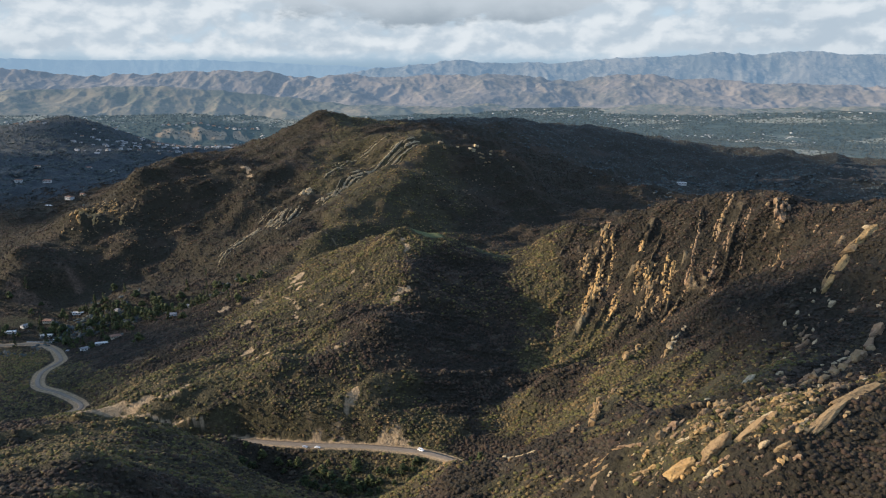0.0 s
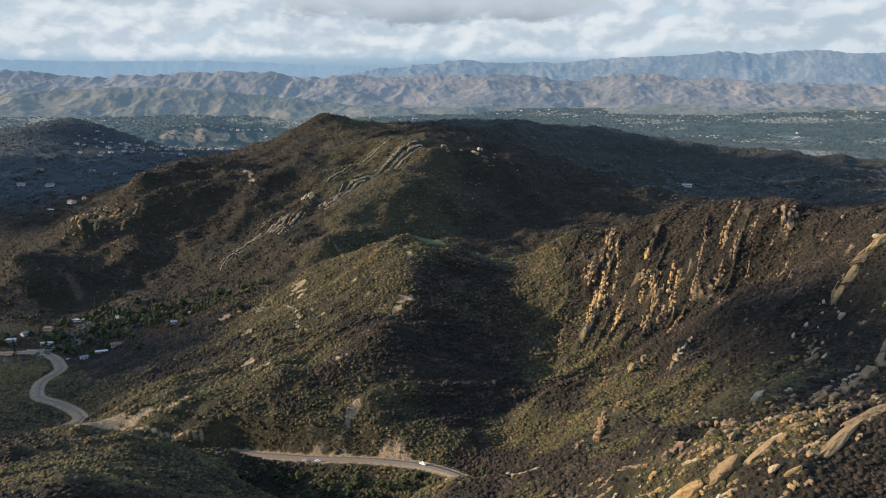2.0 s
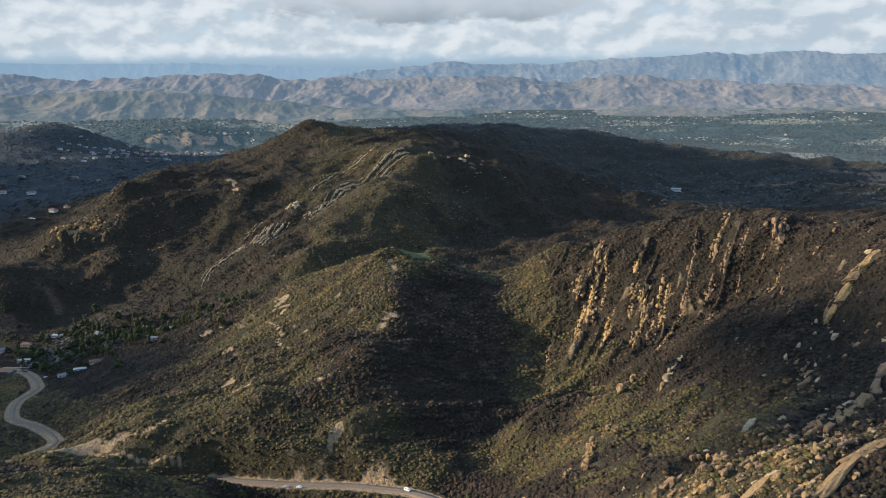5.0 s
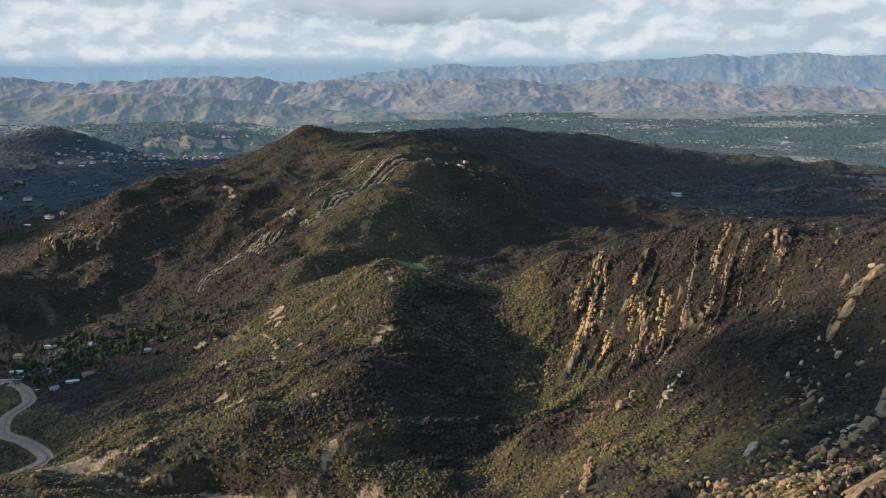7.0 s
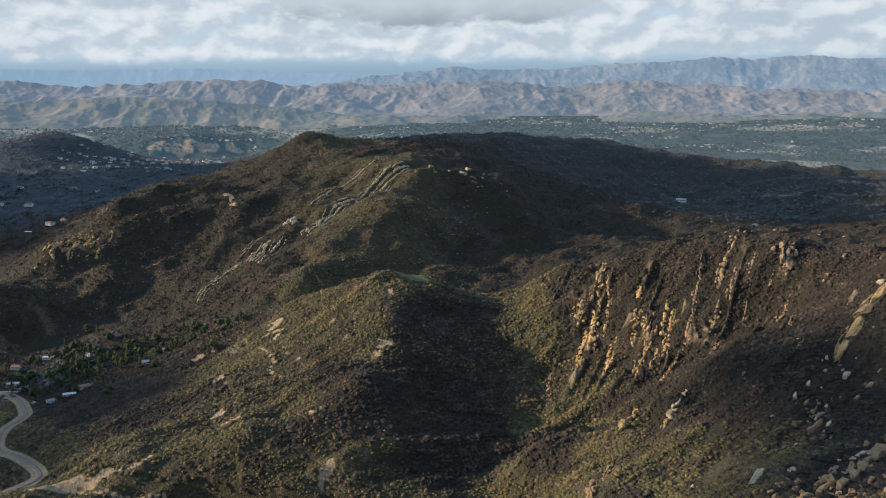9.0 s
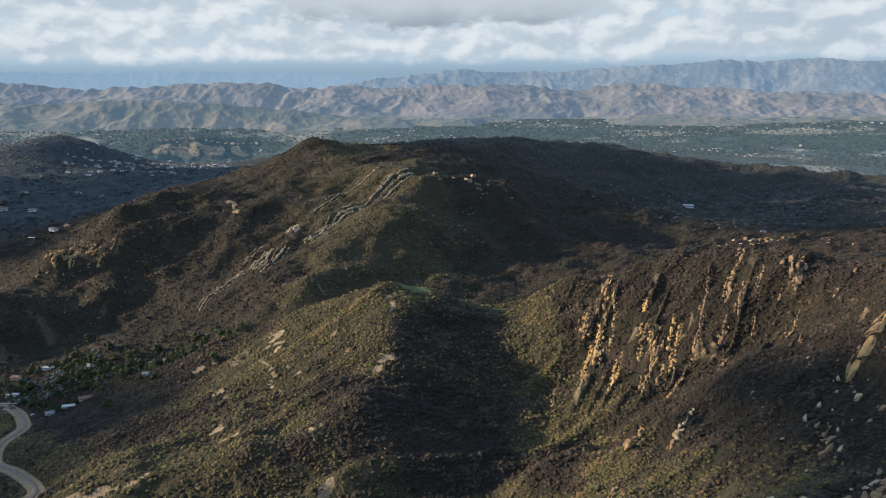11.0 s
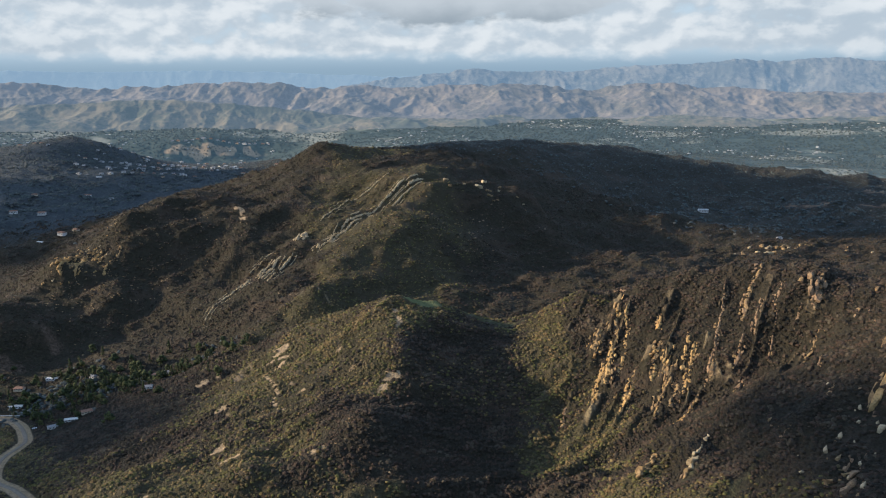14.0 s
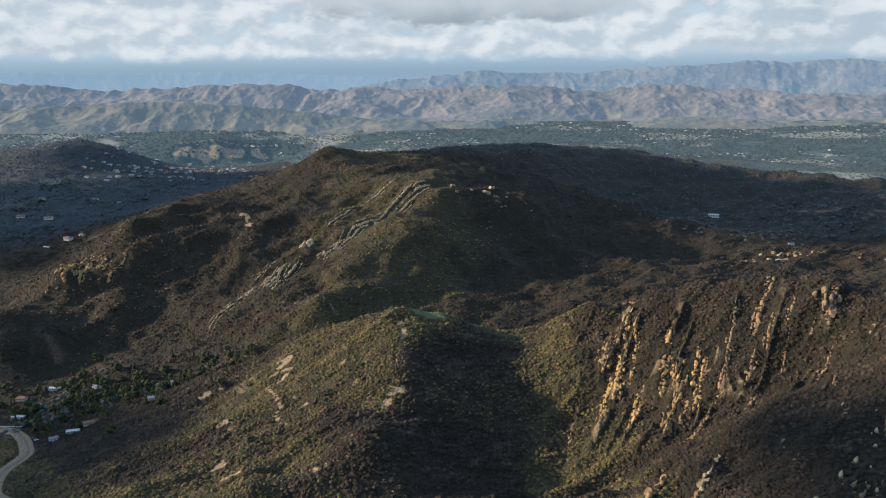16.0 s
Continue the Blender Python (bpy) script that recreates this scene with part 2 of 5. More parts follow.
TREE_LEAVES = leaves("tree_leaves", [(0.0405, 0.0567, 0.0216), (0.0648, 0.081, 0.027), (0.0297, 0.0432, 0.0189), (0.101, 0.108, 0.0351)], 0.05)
BARK = plain("bark", (0.12, 0.09, 0.06), 0.9, 3.0, 0.4)
ROCK = sandstone("tan_sandstone", (0.248, 0.177, 0.0909, 1), (0.113, 0.0801, 0.0453, 1), (0.204, 0.13, 0.0635, 1))
GOLD_ROCK = sandstone("golden_sandstone", (0.362, 0.246, 0.104, 1), (0.151, 0.106, 0.0536, 1), (0.302, 0.181, 0.0721, 1))
PALE_ROCK = sandstone("pale_sandstone", (0.391, 0.319, 0.196, 1), (0.178, 0.146, 0.0932, 1), (0.329, 0.248, 0.142, 1))
RED_ROCK = sandstone("rusty_sandstone", (0.218, 0.155, 0.0924, 1), (0.101, 0.0689, 0.0454, 1), (0.202, 0.126, 0.0739, 1))
ASPHALT = plain("weathered_asphalt", (0.175, 0.145, 0.112), 0.9, 0.4, 0.25)
GRAVEL = plain("road_shoulder_gravel", (0.225, 0.180, 0.125), 0.95, 0.5, 0.35)
WHITE_PAINT = plain("white_paint", (0.48, 0.47, 0.44), 0.6, 0.8, 0.15)
TAN_STUCCO = plain("tan_stucco", (0.45, 0.38, 0.28), 0.9, 0.8, 0.2)
GREY_ROOF = plain("grey_shingle", (0.22, 0.22, 0.22), 0.9, 1.0, 0.3)
TILE_ROOF = plain("clay_tile", (0.22, 0.13, 0.09), 0.85, 1.0, 0.3)
GLASS = plain("dark_glass", (0.03, 0.035, 0.04), 0.1, 1.0, 0.2)
DARK = plain("dark_rubber", (0.02, 0.02, 0.02), 0.8, 3.0, 0.2)
CAR_WHITE = plain("white_car_paint", (0.75, 0.75, 0.74), 0.25, 2.0, 0.05)
CAR_GREY = plain("silver_car_paint", (0.40, 0.41, 0.42), 0.25, 2.0, 0.05)
STEEL = plain("galvanised_steel", (0.45, 0.45, 0.44), 0.45, 2.0, 0.2, 0.8)
# the glow paints haze over these far tree tops
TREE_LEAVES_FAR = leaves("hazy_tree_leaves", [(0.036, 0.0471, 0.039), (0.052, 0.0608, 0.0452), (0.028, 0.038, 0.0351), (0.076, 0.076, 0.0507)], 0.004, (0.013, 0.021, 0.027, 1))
TOWN_WALL = plain("pale_town_walls", (0.40, 0.40, 0.38), 0.8, 0.02, 0.4)

# ---- ground form ----
# crest and creek lines of the hills: x, y, z along each line
CRESTS = {
    "middle_spur": [(-50, 906, 244), (-37, 860, 235), (-35, 810, 226), (-45, 755, 214), (-54, 710, 203), (-77, 664, 172), (-70, 628, 146), (-64, 612, 132)],
    "saddle": [(-50, 906, 244), (-35, 909, 237), (10, 915, 230), (62, 918, 226), (84, 905, 229), (113, 895, 242), (147, 890, 252), (167, 885, 246), (188, 878, 258)],
    "east_crest": [(188, 878, 258), (212, 872, 267), (238, 865, 278), (276, 860, 287), (311, 850, 293), (345, 845, 291), (377, 835, 278), (397, 830, 274), (430, 800, 288), (520, 760, 320)],
    "slab_ridge": [(200, 641, 203), (233, 658, 233), (297, 603, 257), (335, 639, 289), (400, 640, 315), (520, 620, 350)],
    "near_east": [(2, 504, 162), (65, 514, 172), (103, 522, 185), (149, 515, 199), (200, 546, 215), (246, 559, 236), (300, 540, 262), (420, 520, 310)],
    "boulder_slope": [(69, 431, 188), (92, 404, 220), (121, 406, 232), (146, 368, 246), (191, 369, 258), (240, 454, 250), (330, 420, 295)],
    "slab_peak": [(-235, 1605, 340), (-276, 1590, 317), (-323, 1560, 280), (-322, 1440, 262), (-396, 1420, 271), (-433, 1425, 275), (-457, 1380, 271), (-480, 1290, 258), (-517, 1235, 236), (-534, 1195, 214), (-545, 1150, 205), (-560, 1080, 186)],
    "peak_east": [(-235, 1605, 340), (-157, 1640, 318), (-119, 1700, 299), (-100, 1830, 304), (2, 1900, 298), (120, 2000, 297), (304, 2250, 269), (416, 2250, 262), (521, 2250, 240), (625, 2300, 219), (795, 2350, 195), (983, 2350, 194), (1260, 2350, 171)],
    "strip_ridge": [(-157, 1600, 312), (-100, 1460, 305), (-45, 1397, 289), (-95, 1330, 256), (-150, 1270, 235), (-239, 1188, 200), (-300, 1112, 166), (-369, 1071, 140)],
    "rock_shelf": [(-45, 1397, 289), (62, 1433, 273), (140, 1480, 262)],
    "scar_spur": [(-320, 1350, 256), (-371, 1298, 229), (-414, 1239, 201), (-439, 1172, 183), (-470, 1100, 150)],
    "ledge": [(-110, 1180, 218), (-160, 1089, 197), (-215, 1030, 165)],
    "near_west": [(-190, 556, 164), (-242, 552, 168), (-222, 500, 181), (-196, 440, 198), (-165, 370, 216), (-150, 250, 228), (-160, 100, 235)],
    "west_shoulder": [(-50, 906, 244), (-95, 915, 225), (-159, 924, 195)],
    "back_hills": [(194, 1240, 186), (335, 1353, 180), (479, 1440, 165), (601, 1500, 166), (686, 1480, 160), (850, 1450, 165)],
    "town_hill": [(-1322, 2600, 251), (-1190, 2655, 276), (-1099, 2640, 256), (-983, 2600, 214), (-860, 2560, 185)],
    "bluff": [(-1250, 3320, 185), (-993, 3390, 196), (-818, 3490, 180), (-700, 3500, 172)],
}
SURVEY = {
    "left_brow": [(-521, 1219, 207), (-495, 1299, 248), (-484, 1308, 262)],
    "left_apron": [(-529, 1161, 179), (-488, 1174, 183), (-439, 1172, 183)],
    "left_hollow": [(-371, 1328, 253), (-414, 1255, 223), (-384, 1250, 207)],
    "scar_rib": [(-319, 1341, 250), (-352, 1268, 214), (-384, 1217, 188), (-407, 1178, 169)],
    "scar_dell": [(-254, 1361, 265), (-358, 1159, 170), (-331, 1044, 141)],
    "red_bank": [(-501, 1065, 157), (-495, 1045, 127), (-408, 1024, 133)],
    "strip_brow": [(-184, 1376, 262), (-217, 1293, 228), (-231, 1189, 202), (-279, 1140, 177), (-299, 1097, 158)],
    "lower_rib": [(-57, 1363, 273), (-110, 1344, 248), (-126, 1212, 233), (-140, 1164, 223), (-159, 1084, 202)],
    "shade_face": [(52, 1417, 270), (-28, 1299, 260), (-60, 1255, 250), (-51, 1227, 226), (-117, 1152, 209)],
    "shade_foot": [(149, 1684, 208), (76, 1334, 213), (2, 1227, 192), (29, 1207, 180)],
    "east_back": [(316, 1968, 218)],
    "spur_shoulder": [(-116, 887, 205), (-167, 949, 195), (-172, 923, 186), (-219, 962, 171)],
    "spur_flank": [(-145, 784, 180), (-168, 728, 168), (-139, 665, 177), (-97, 679, 180)],
    "spur_skirt": [(-246, 896, 153), (-231, 823, 155), (-259, 728, 142)],
    "spur_nose": [(-52, 738, 196), (-71, 693, 188), (-71, 652, 163), (-56, 628, 151)],
    "lawn": [(-45, 886, 243), (-34, 886, 240), (-20, 894, 237.5), (-3, 905, 235)],
    "bowl_lip": [(21, 679, 160), (50, 632, 134)],
    "saddle_side": [(70, 912, 208), (95, 889, 215), (114, 903, 234)],
    "cliff_face": [(143, 860, 234), (194, 834, 246), (210, 829, 245), (307, 799, 284), (343, 763, 280)],
    "cliff_skirt": [(96, 738, 153), (140, 760, 171), (290, 745, 232)],
    "east_knobs": [(159, 629, 188), (185, 636, 209), (266, 592, 249), (301, 617, 273)],
    "near_brow": [(81, 533, 172), (119, 537, 192), (150, 459, 225), (183, 424, 246)],
    "west_brow": [(-186, 390, 225)],
}
SLOPES = {
    "spur_west": [(-77, 800, 205), (-138, 781, 181), (-237, 866, 152), (-304, 923, 140)],
    "spur_foot": [(-145, 644, 144), (-223, 646, 154), (-286, 736, 136), (-341, 768, 126), (-409, 815, 112)],
    "spur_side": [(-120, 700, 168), (-180, 700, 158), (-230, 749, 152)],
    "bowl": [(5, 860, 214), (12, 800, 192), (18, 740, 172), (20, 674, 157), (-23, 647, 152)],
    "gully": [(68, 850, 200), (78, 790, 170), (82, 750, 161), (76, 700, 152), (50, 640, 138), (25, 600, 130)],
    "gully_east": [(93, 675, 160), (84, 762, 165), (121, 799, 184), (145, 763, 176), (195, 763, 197)],
    "cliff_foot": [(167, 836, 229), (231, 788, 234), (281, 818, 270), (325, 787, 263), (314, 722, 256)],
    "hollow": [(151, 626, 189), (182, 621, 191), (140, 680, 170)],
    "creek": [(60, 570, 136), (20, 555, 122), (-60, 555, 111), (-130, 578, 108), (-200, 575, 106), (-260, 565, 106)],
    "canyon": [(20, 555, 122), (20, 480, 135), (10, 400, 145), (0, 250, 150), (0, 0, 160)],
    "near_flank": [(-150, 540, 150), (-110, 515, 138), (-65, 500, 130), (-85, 430, 148), (-125, 470, 160), (-90, 350, 170)],
    "near_left": [(-297, 520, 170), (-255, 440, 196), (-235, 380, 218), (-225, 330, 232), (-300, 200, 250)],
    "turnout_bench": [(-302, 620, 147), (-286, 630, 146), (-262, 628, 139), (-217, 620, 134), (-270, 655, 146)],
    "west_valley": [(-330, 680, 118), (-391, 762, 112), (-437, 892, 106), (-449, 944, 105), (-380, 889, 113)],
    "village": [(-520, 915, 105), (-500, 1042, 126), (-369, 1071, 138), (-304, 990, 128), (-620, 960, 108)],
    "north_foot": [(-11, 1280, 231), (109, 1284, 186), (136, 1305, 177), (40, 1180, 180), (-60, 1080, 175)],
    "hidden_valley": [(-90, 1010, 170), (30, 1020, 165), (150, 1050, 165), (260, 1060, 170), (420, 1050, 180), (600, 1000, 190)],
    "house_valley": [(204, 1500, 165), (400, 1650, 140), (555, 1930, 153), (716, 2138, 160), (912, 1962, 184), (750, 1750, 145), (1100, 1800, 160)],
    "left_valley": [(-738, 1500, 145), (-711, 1600, 160), (-847, 1774, 177), (-700, 1900, 170), (-1041, 2498, 212), (-892, 2740, 170), (-600, 2300, 175), (-640, 1300, 135), (-650, 1120, 130)],
    "left_gully": [(-462, 1125, 160), (-475, 1085, 144)],
    "left_face": [(-371, 1298, 228), (-414, 1239, 201), (-439, 1172, 183), (-513, 1223, 215), (-491, 1290, 248), (-420, 1350, 256)],
    "scar_gully": [(-300, 1400, 255), (-325, 1290, 230), (-385, 1190, 172), (-425, 1110, 140), (-450, 1060, 126)],
    "strip_gully": [(-160, 1420, 262), (-215, 1300, 228), (-290, 1195, 178), (-345, 1125, 152)],
    "shade_gully": [(40, 1370, 238), (20, 1230, 205), (-60, 1150, 190), (-120, 1060, 172), (-200, 1000, 150), (-300, 975, 130)],
    "strip_east": [(-20, 1330, 252), (-80, 1230, 222), (-170, 1150, 203)],
    "basin": [(-600, 2950, 172), (0, 2900, 205), (700, 2950, 192), (1500, 2900, 180), (-1700, 2950, 215), (-400, 3700, 228), (600, 3700, 236), (1700, 3500, 242), (-1700, 3500, 235)],
    "bluff_foot": [(-1250, 3225, 140), (-1000, 3310, 128), (-800, 3405, 126), (-690, 3420, 140)],
    "rim": [(-4500, 2600, 240), (-2300, 4300, 250), (0, 4900, 260), (2300, 4300, 260), (4500, 2600, 240)],
    "behind": [(-900, 500, 190), (-800, -300, 220), (-300, -600, 200), (300, -600, 230), (800, -200, 300), (800, 500, 350), (1200, 900, 280), (-3000, -3000, 200), (3000, -3000, 220), (0, -4500, 200), (150, 250, 232), (240, 300, 268), (120, 100, 220), (300, 100, 280)],
}


def along(line, step):
    """Points every step metres along a line."""
    out = []
    for p, q in zip(line, line[1:]):
        p, q = np.array(p, float), np.array(q, float)
        n = max(1, int(np.hypot(*(q - p)[:2]) // step))
        out += [p + (q - p) * k / n for k in range(n)]
    return out + [np.array(line[-1], float)]


NODES = [p for line in CRESTS.values() for p in along(line, 30 + 0.03 * abs(line[0][1]))]
NODES += [p for name, line in SLOPES.items() for p in (along(line, 60) if name in ("creek", "gully", "canyon") else [np.array(q, float) for q in line])]
_keep = [np.array(p, float) for line in SURVEY.values() for p in line]
for p in NODES:
    gaps = [(math.hypot(p[0] - q[0], p[1] - q[1]), abs(p[2] - q[2])) for q in _keep]
    if all(d > 7 and not (d < 34 and rise > 0.75 * d) for d, rise in gaps):
        _keep.append(p)
NODES = np.array(_keep)
BEND = 8.0


def _kernel(x, y):
    d2 = (x[:, None] - NODES[None, :, 0]) ** 2 + (y[:, None] - NODES[None, :, 1]) ** 2
    return np.sqrt(d2 + BEND * BEND)


def lattice(ix, iy, seed):
    h = (ix.astype(np.int64) * 374761393 + iy.astype(np.int64) * 668265263 + seed * 974711) & 0x7FFFFFFF
    h = ((h ^ (h >> 13)) * 1274126177) & 0x7FFFFFFF
    return ((h ^ (h >> 16)) & 0xFFFF) / 32767.5 - 1.0


def wave(x, y, seed=0):
    """Smooth value noise from -1 to 1."""
    ix, iy = np.floor(x), np.floor(y)
    u, v = x - ix, y - iy
    u, v = u * u * u * (u * (u * 6 - 15) + 10), v * v * v * (v * (v * 6 - 15) + 10)
    a, b, c, d = lattice(ix, iy, seed), lattice(ix + 1, iy, seed), lattice(ix, iy + 1, seed), lattice(ix + 1, iy + 1, seed)
    return (a * (1 - u) + b * u) * (1 - v) + (c * (1 - u) + d * u) * v


def rough(x, y, size, octaves=4, seed=0, ridged=False):
    """Fractal noise; ridged gives sharp spurs and round gullies."""
    total, amp, norm = np.zeros_like(x), 1.0, 0.0
    for k in range(octaves):
        c, s = math.cos(0.7 * k + 0.3), math.sin(0.7 * k + 0.3)
        w = wave((x * c - y * s) / size + 17.3 * k, (x * s + y * c) / size - 9.1 * k, seed + k)
        total += amp * ((1 - 2 * np.abs(w)) if ridged else w)
        norm += amp
        amp, size = amp * 0.5, size * 0.5
    return total / norm


def step01(v, lo, hi):
    u = np.clip((v - lo) / (hi - lo), 0, 1)
    return u * u * (3 - 2 * u)


def base_height(x, y):
    out = np.empty(len(x))
    for k in range(0, len(x), 20000):
        out[k:k + 20000] = _kernel(x[k:k + 20000], y[k:k + 20000]) @ WEIGHTS[:-1] + WEIGHTS[-1]
    return out


ROADS = {
    "canyon": [(-350, 650, 121), (-320, 600, 121), (-260, 588, 122), (-205, 606, 123), (-174, 621, 124), (-137, 615, 125), (-100, 608, 126), (-64, 604, 127), (-37, 597, 128), (-17, 590, 129),
               (3, 575, 131), (22, 555, 134), (50, 540, 140)],
    "valley": [(-700, 935, 105), (-560, 915, 105), (-507, 911, 106), (-472, 915, 106), (-440, 894, 108), (-414, 858, 109), (-410, 838, 110), (-410, 805, 112), (-393, 764, 114), (-363, 742, 116),
               (-330, 709, 120), (-322, 690, 121), (-335, 668, 121), (-350, 650, 121)],
}
TRACKS = {
    "turnout": [(-302, 620, 141), (-281, 636, 141), (-253, 630, 139), (-226, 626, 136), (-194, 626, 128)],
    "upper_turnout": [(-256, 642, 146), (-238, 646, 150), (-223, 645, 152), (-214, 658, 155)],
    "hill_track": [(-170, 842, 184), (-160, 830, 183), (-152, 812, 182), (-144, 796, 181), (-146, 784, 180), (-133, 769, 178)],
    "ledge_track": [(-215, 1112, 192), (-185, 1095, 196), (-155, 1090, 198), (-140, 1075, 192)],
    "gap_path": [(-345, 1425, 267), (-341, 1405, 266), (-326, 1376, 260), (-328, 1358, 256), (-320, 1349, 253), (-310, 1338, 249), (-307, 1322, 247), (-315, 1314, 241), (-318, 1302, 236)],
    "contour_track": [(-310, 1318, 243), (-288, 1308, 237), (-263, 1308, 230), (-234, 1293, 227)],
    "house_track": [(540, 1935, 155), (600, 1900, 150), (640, 1840, 148), (600, 1780, 146)],
}


def smooth_line(line, step=5.0):
    """The line as a smooth curve, as an array of points."""
    p = np.array(line, float)
    p = np.vstack([2 * p[0] - p[1], p, 2 * p[-1] - p[-2]])
    out = []
    for a, b, c, d in zip(p, p[1:], p[2:], p[3:]):
        k = max(2, int(np.linalg.norm(c - b) / step))
        t = (np.arange(k) / k)[:, None]
        out.append(0.5 * (2 * b + (c - a) * t + (2 * a - 5 * b + 4 * c - d) * t ** 2 + (3 * b - a - 3 * c + d) * t ** 3))
    return np.vstack(out + [p[-2:-1]])


ROAD_LINES = {k: smooth_line(v) for k, v in ROADS.items()}
TRACK_LINES = {k: smooth_line(v) for k, v in TRACKS.items()}
ROAD_POINTS = np.vstack(list(ROAD_LINES.values()))
TRACK_POINTS = np.vstack(list(TRACK_LINES.values()))


def nearest(x, y, points, reach):
    """Distance to a line's points and their height there; far away: reach."""
    dist, level = np.full(len(x), reach), np.zeros(len(x))
    lo, hi = points.min(0) - reach, points.max(0) + reach
    ids = np.nonzero((x > lo[0]) & (x < hi[0]) & (y > lo[1]) & (y < hi[1]))[0]
    for k in range(0, len(ids), 20000):
        i = ids[k:k + 20000]
        d = (x[i, None] - points[None, :, 0]) ** 2 + (y[i, None] - points[None, :, 1]) ** 2
        j = d.argmin(1)
        dist[i], level[i] = np.minimum(np.sqrt(d[np.arange(len(i)), j]), reach), points[j, 2]
    return dist, level


def spot(x, y, cx, cy, rx, ry, turn=45.0):
    """1 inside an oval of half axes rx along and ry across the bearing turn, falling to 0 outside."""
    c, s = math.sin(radians(turn)), math.cos(radians(turn))
    a, b = ((x - cx) * c + (y - cy) * s) / rx, ((y - cy) * c - (x - cx) * s) / ry
    return 1 - step01(np.sqrt(a * a + b * b), 0.75, 1.25)


def rocky(x, y):
    """Where bedrock stands out of the brush, from 0 to 1."""
    cliff = spot(x, y, 235, 800, 75, 105, 60)
    slope = spot(x, y, 165, 400, 110, 55, 75)
    strip = spot(x, y, -140, 1280, 230, 38, 42)
    left = spot(x, y, -490, 1240, 70, 45, 40)
    slab = spot(x, y, 315, 620, 60, 35, 45)
    return np.clip(cliff + slope + 0.8 * strip + 0.7 * left + 0.5 * slab, 0, 1)


def ribs(x, y):
    """Narrow bedrock ribs that run up the cliff and along the strip ridge: their height, and how bare they are from 0 to 1."""
    a = radians(33)
    u = x * math.cos(a) - y * math.sin(a)
    v = x * math.sin(a) + y * math.cos(a)
    u = u + 5.0 * rough(x, y, 70, 2, 51)
    cliff = spot(x, y, 170, 808, 70, 92, 48) + 0.85 * spot(x, y, 275, 782, 70, 66, 50)
    strip = spot(x, y, -150, 1275, 215, 34, 41)
    gap = rough(u, v, 60, 3, 57)
    fine = np.clip(1 - 2.4 * np.abs(wave(u / 10.0, v / 90.0, 53)), 0, 1) * step01(0.6 * gap + 0.8 * rough(x, y, 13, 3, 59), -0.35, 0.0)
    wide = np.clip(1 - 5.5 * np.abs(wave(u / 11.0 + 0.3, v / 240.0, 55)), 0, 1) * step01(0.6 * gap + 0.6 * rough(x, y, 24, 2, 58), -0.45, -0.1)
    stone = np.clip(cliff * fine + 0.3 * strip * wide, 0, 1)
    return 7.5 * np.clip(cliff, 0, 1) * fine * (0.75 + 0.5 * rough(u, v, 4.0, 2, 60)) + 1.6 * np.clip(strip, 0, 1) * wide, stone


BUTTRESSES = ((-1090, 3335), (-985, 3365), (-900, 3410), (-830, 3450))


def gully_lines(x, y):
    """Near 1 on the sharp spurs of the slopes, below 0 in the gullies between them."""
    a = radians(64)
    gu, gv = x * math.cos(a) - y * math.sin(a), x * math.sin(a) + y * math.cos(a)
    gu = gu + 9 * rough(x, y, 60, 2, 45)
    return rough(gu, gv * 0.22, 44, 4, 43, True), gu, gv


def detail(x, y, level):
    """Spurs, gullies, tilted beds and lumps on the ground whose broad height is level."""
    r = np.hypot(x, y)
    hill = step01(level, 112, 150) * (1 - step01(r, 2450, 2800))
    u, v = (x - y) * 0.7071, (x + y) * 0.7071
    far = step01(r, 950, 1250)
    beds = rough(u, v * 0.16, 30, 3, 5, True)
    gullies, gu, gv = gully_lines(x, y)
    z = hill * gullies * 8.0 * (1 - far) + hill * far * (6.5 * rough(x, y, 130, 3, 47, True) + 3.2 * rough(gu, gv * 0.35, 40, 3, 49, True)) + hill * 4.4 * rough(x, y, 78, 4, 3, True) * (1 + 0.7 * far)
    z += hill * beds * (1.0 + 2.0 * rocky(x, y) + 6.0 * far) + ribs(x, y)[0]
    for bx, by in BUTTRESSES:
        z += 7 * spot(x, y, bx, by - 25, 46, 18, 25)
    return z + (0.6 + 0.9 * hill) * rough(x, y, 14, 3, 21) * (1 - 0.6 * step01(r, 1200, 2600))


def _weights():
    n = len(NODES)
    m = np.zeros((n + 1, n + 1))
    m[:n, :n] = _kernel(NODES[:, 0], NODES[:, 1]) - np.eye(n) * 0.4
    m[:n, n] = m[n, :n] = 1
    bare = NODES[:, 2] - detail(NODES[:, 0], NODES[:, 1], NODES[:, 2])
    return np.linalg.solve(m, np.append(bare, 0))


WEIGHTS = _weights()


def height(x, y):
    """The ground's height at x, y (arrays)."""
    x, y = np.asarray(x, float).ravel(), np.asarray(y, float).ravel()
    z = base_height(x, y)
    z = z + detail(x, y, z)
    d, level = nearest(x, y, ROAD_POINTS, 40.0)
    return z + (level - 0.25 - z) * (1 - step01(d, 6.5, 17.0))


def ground_at(x, y):
    return float(height([x], [y])[0])


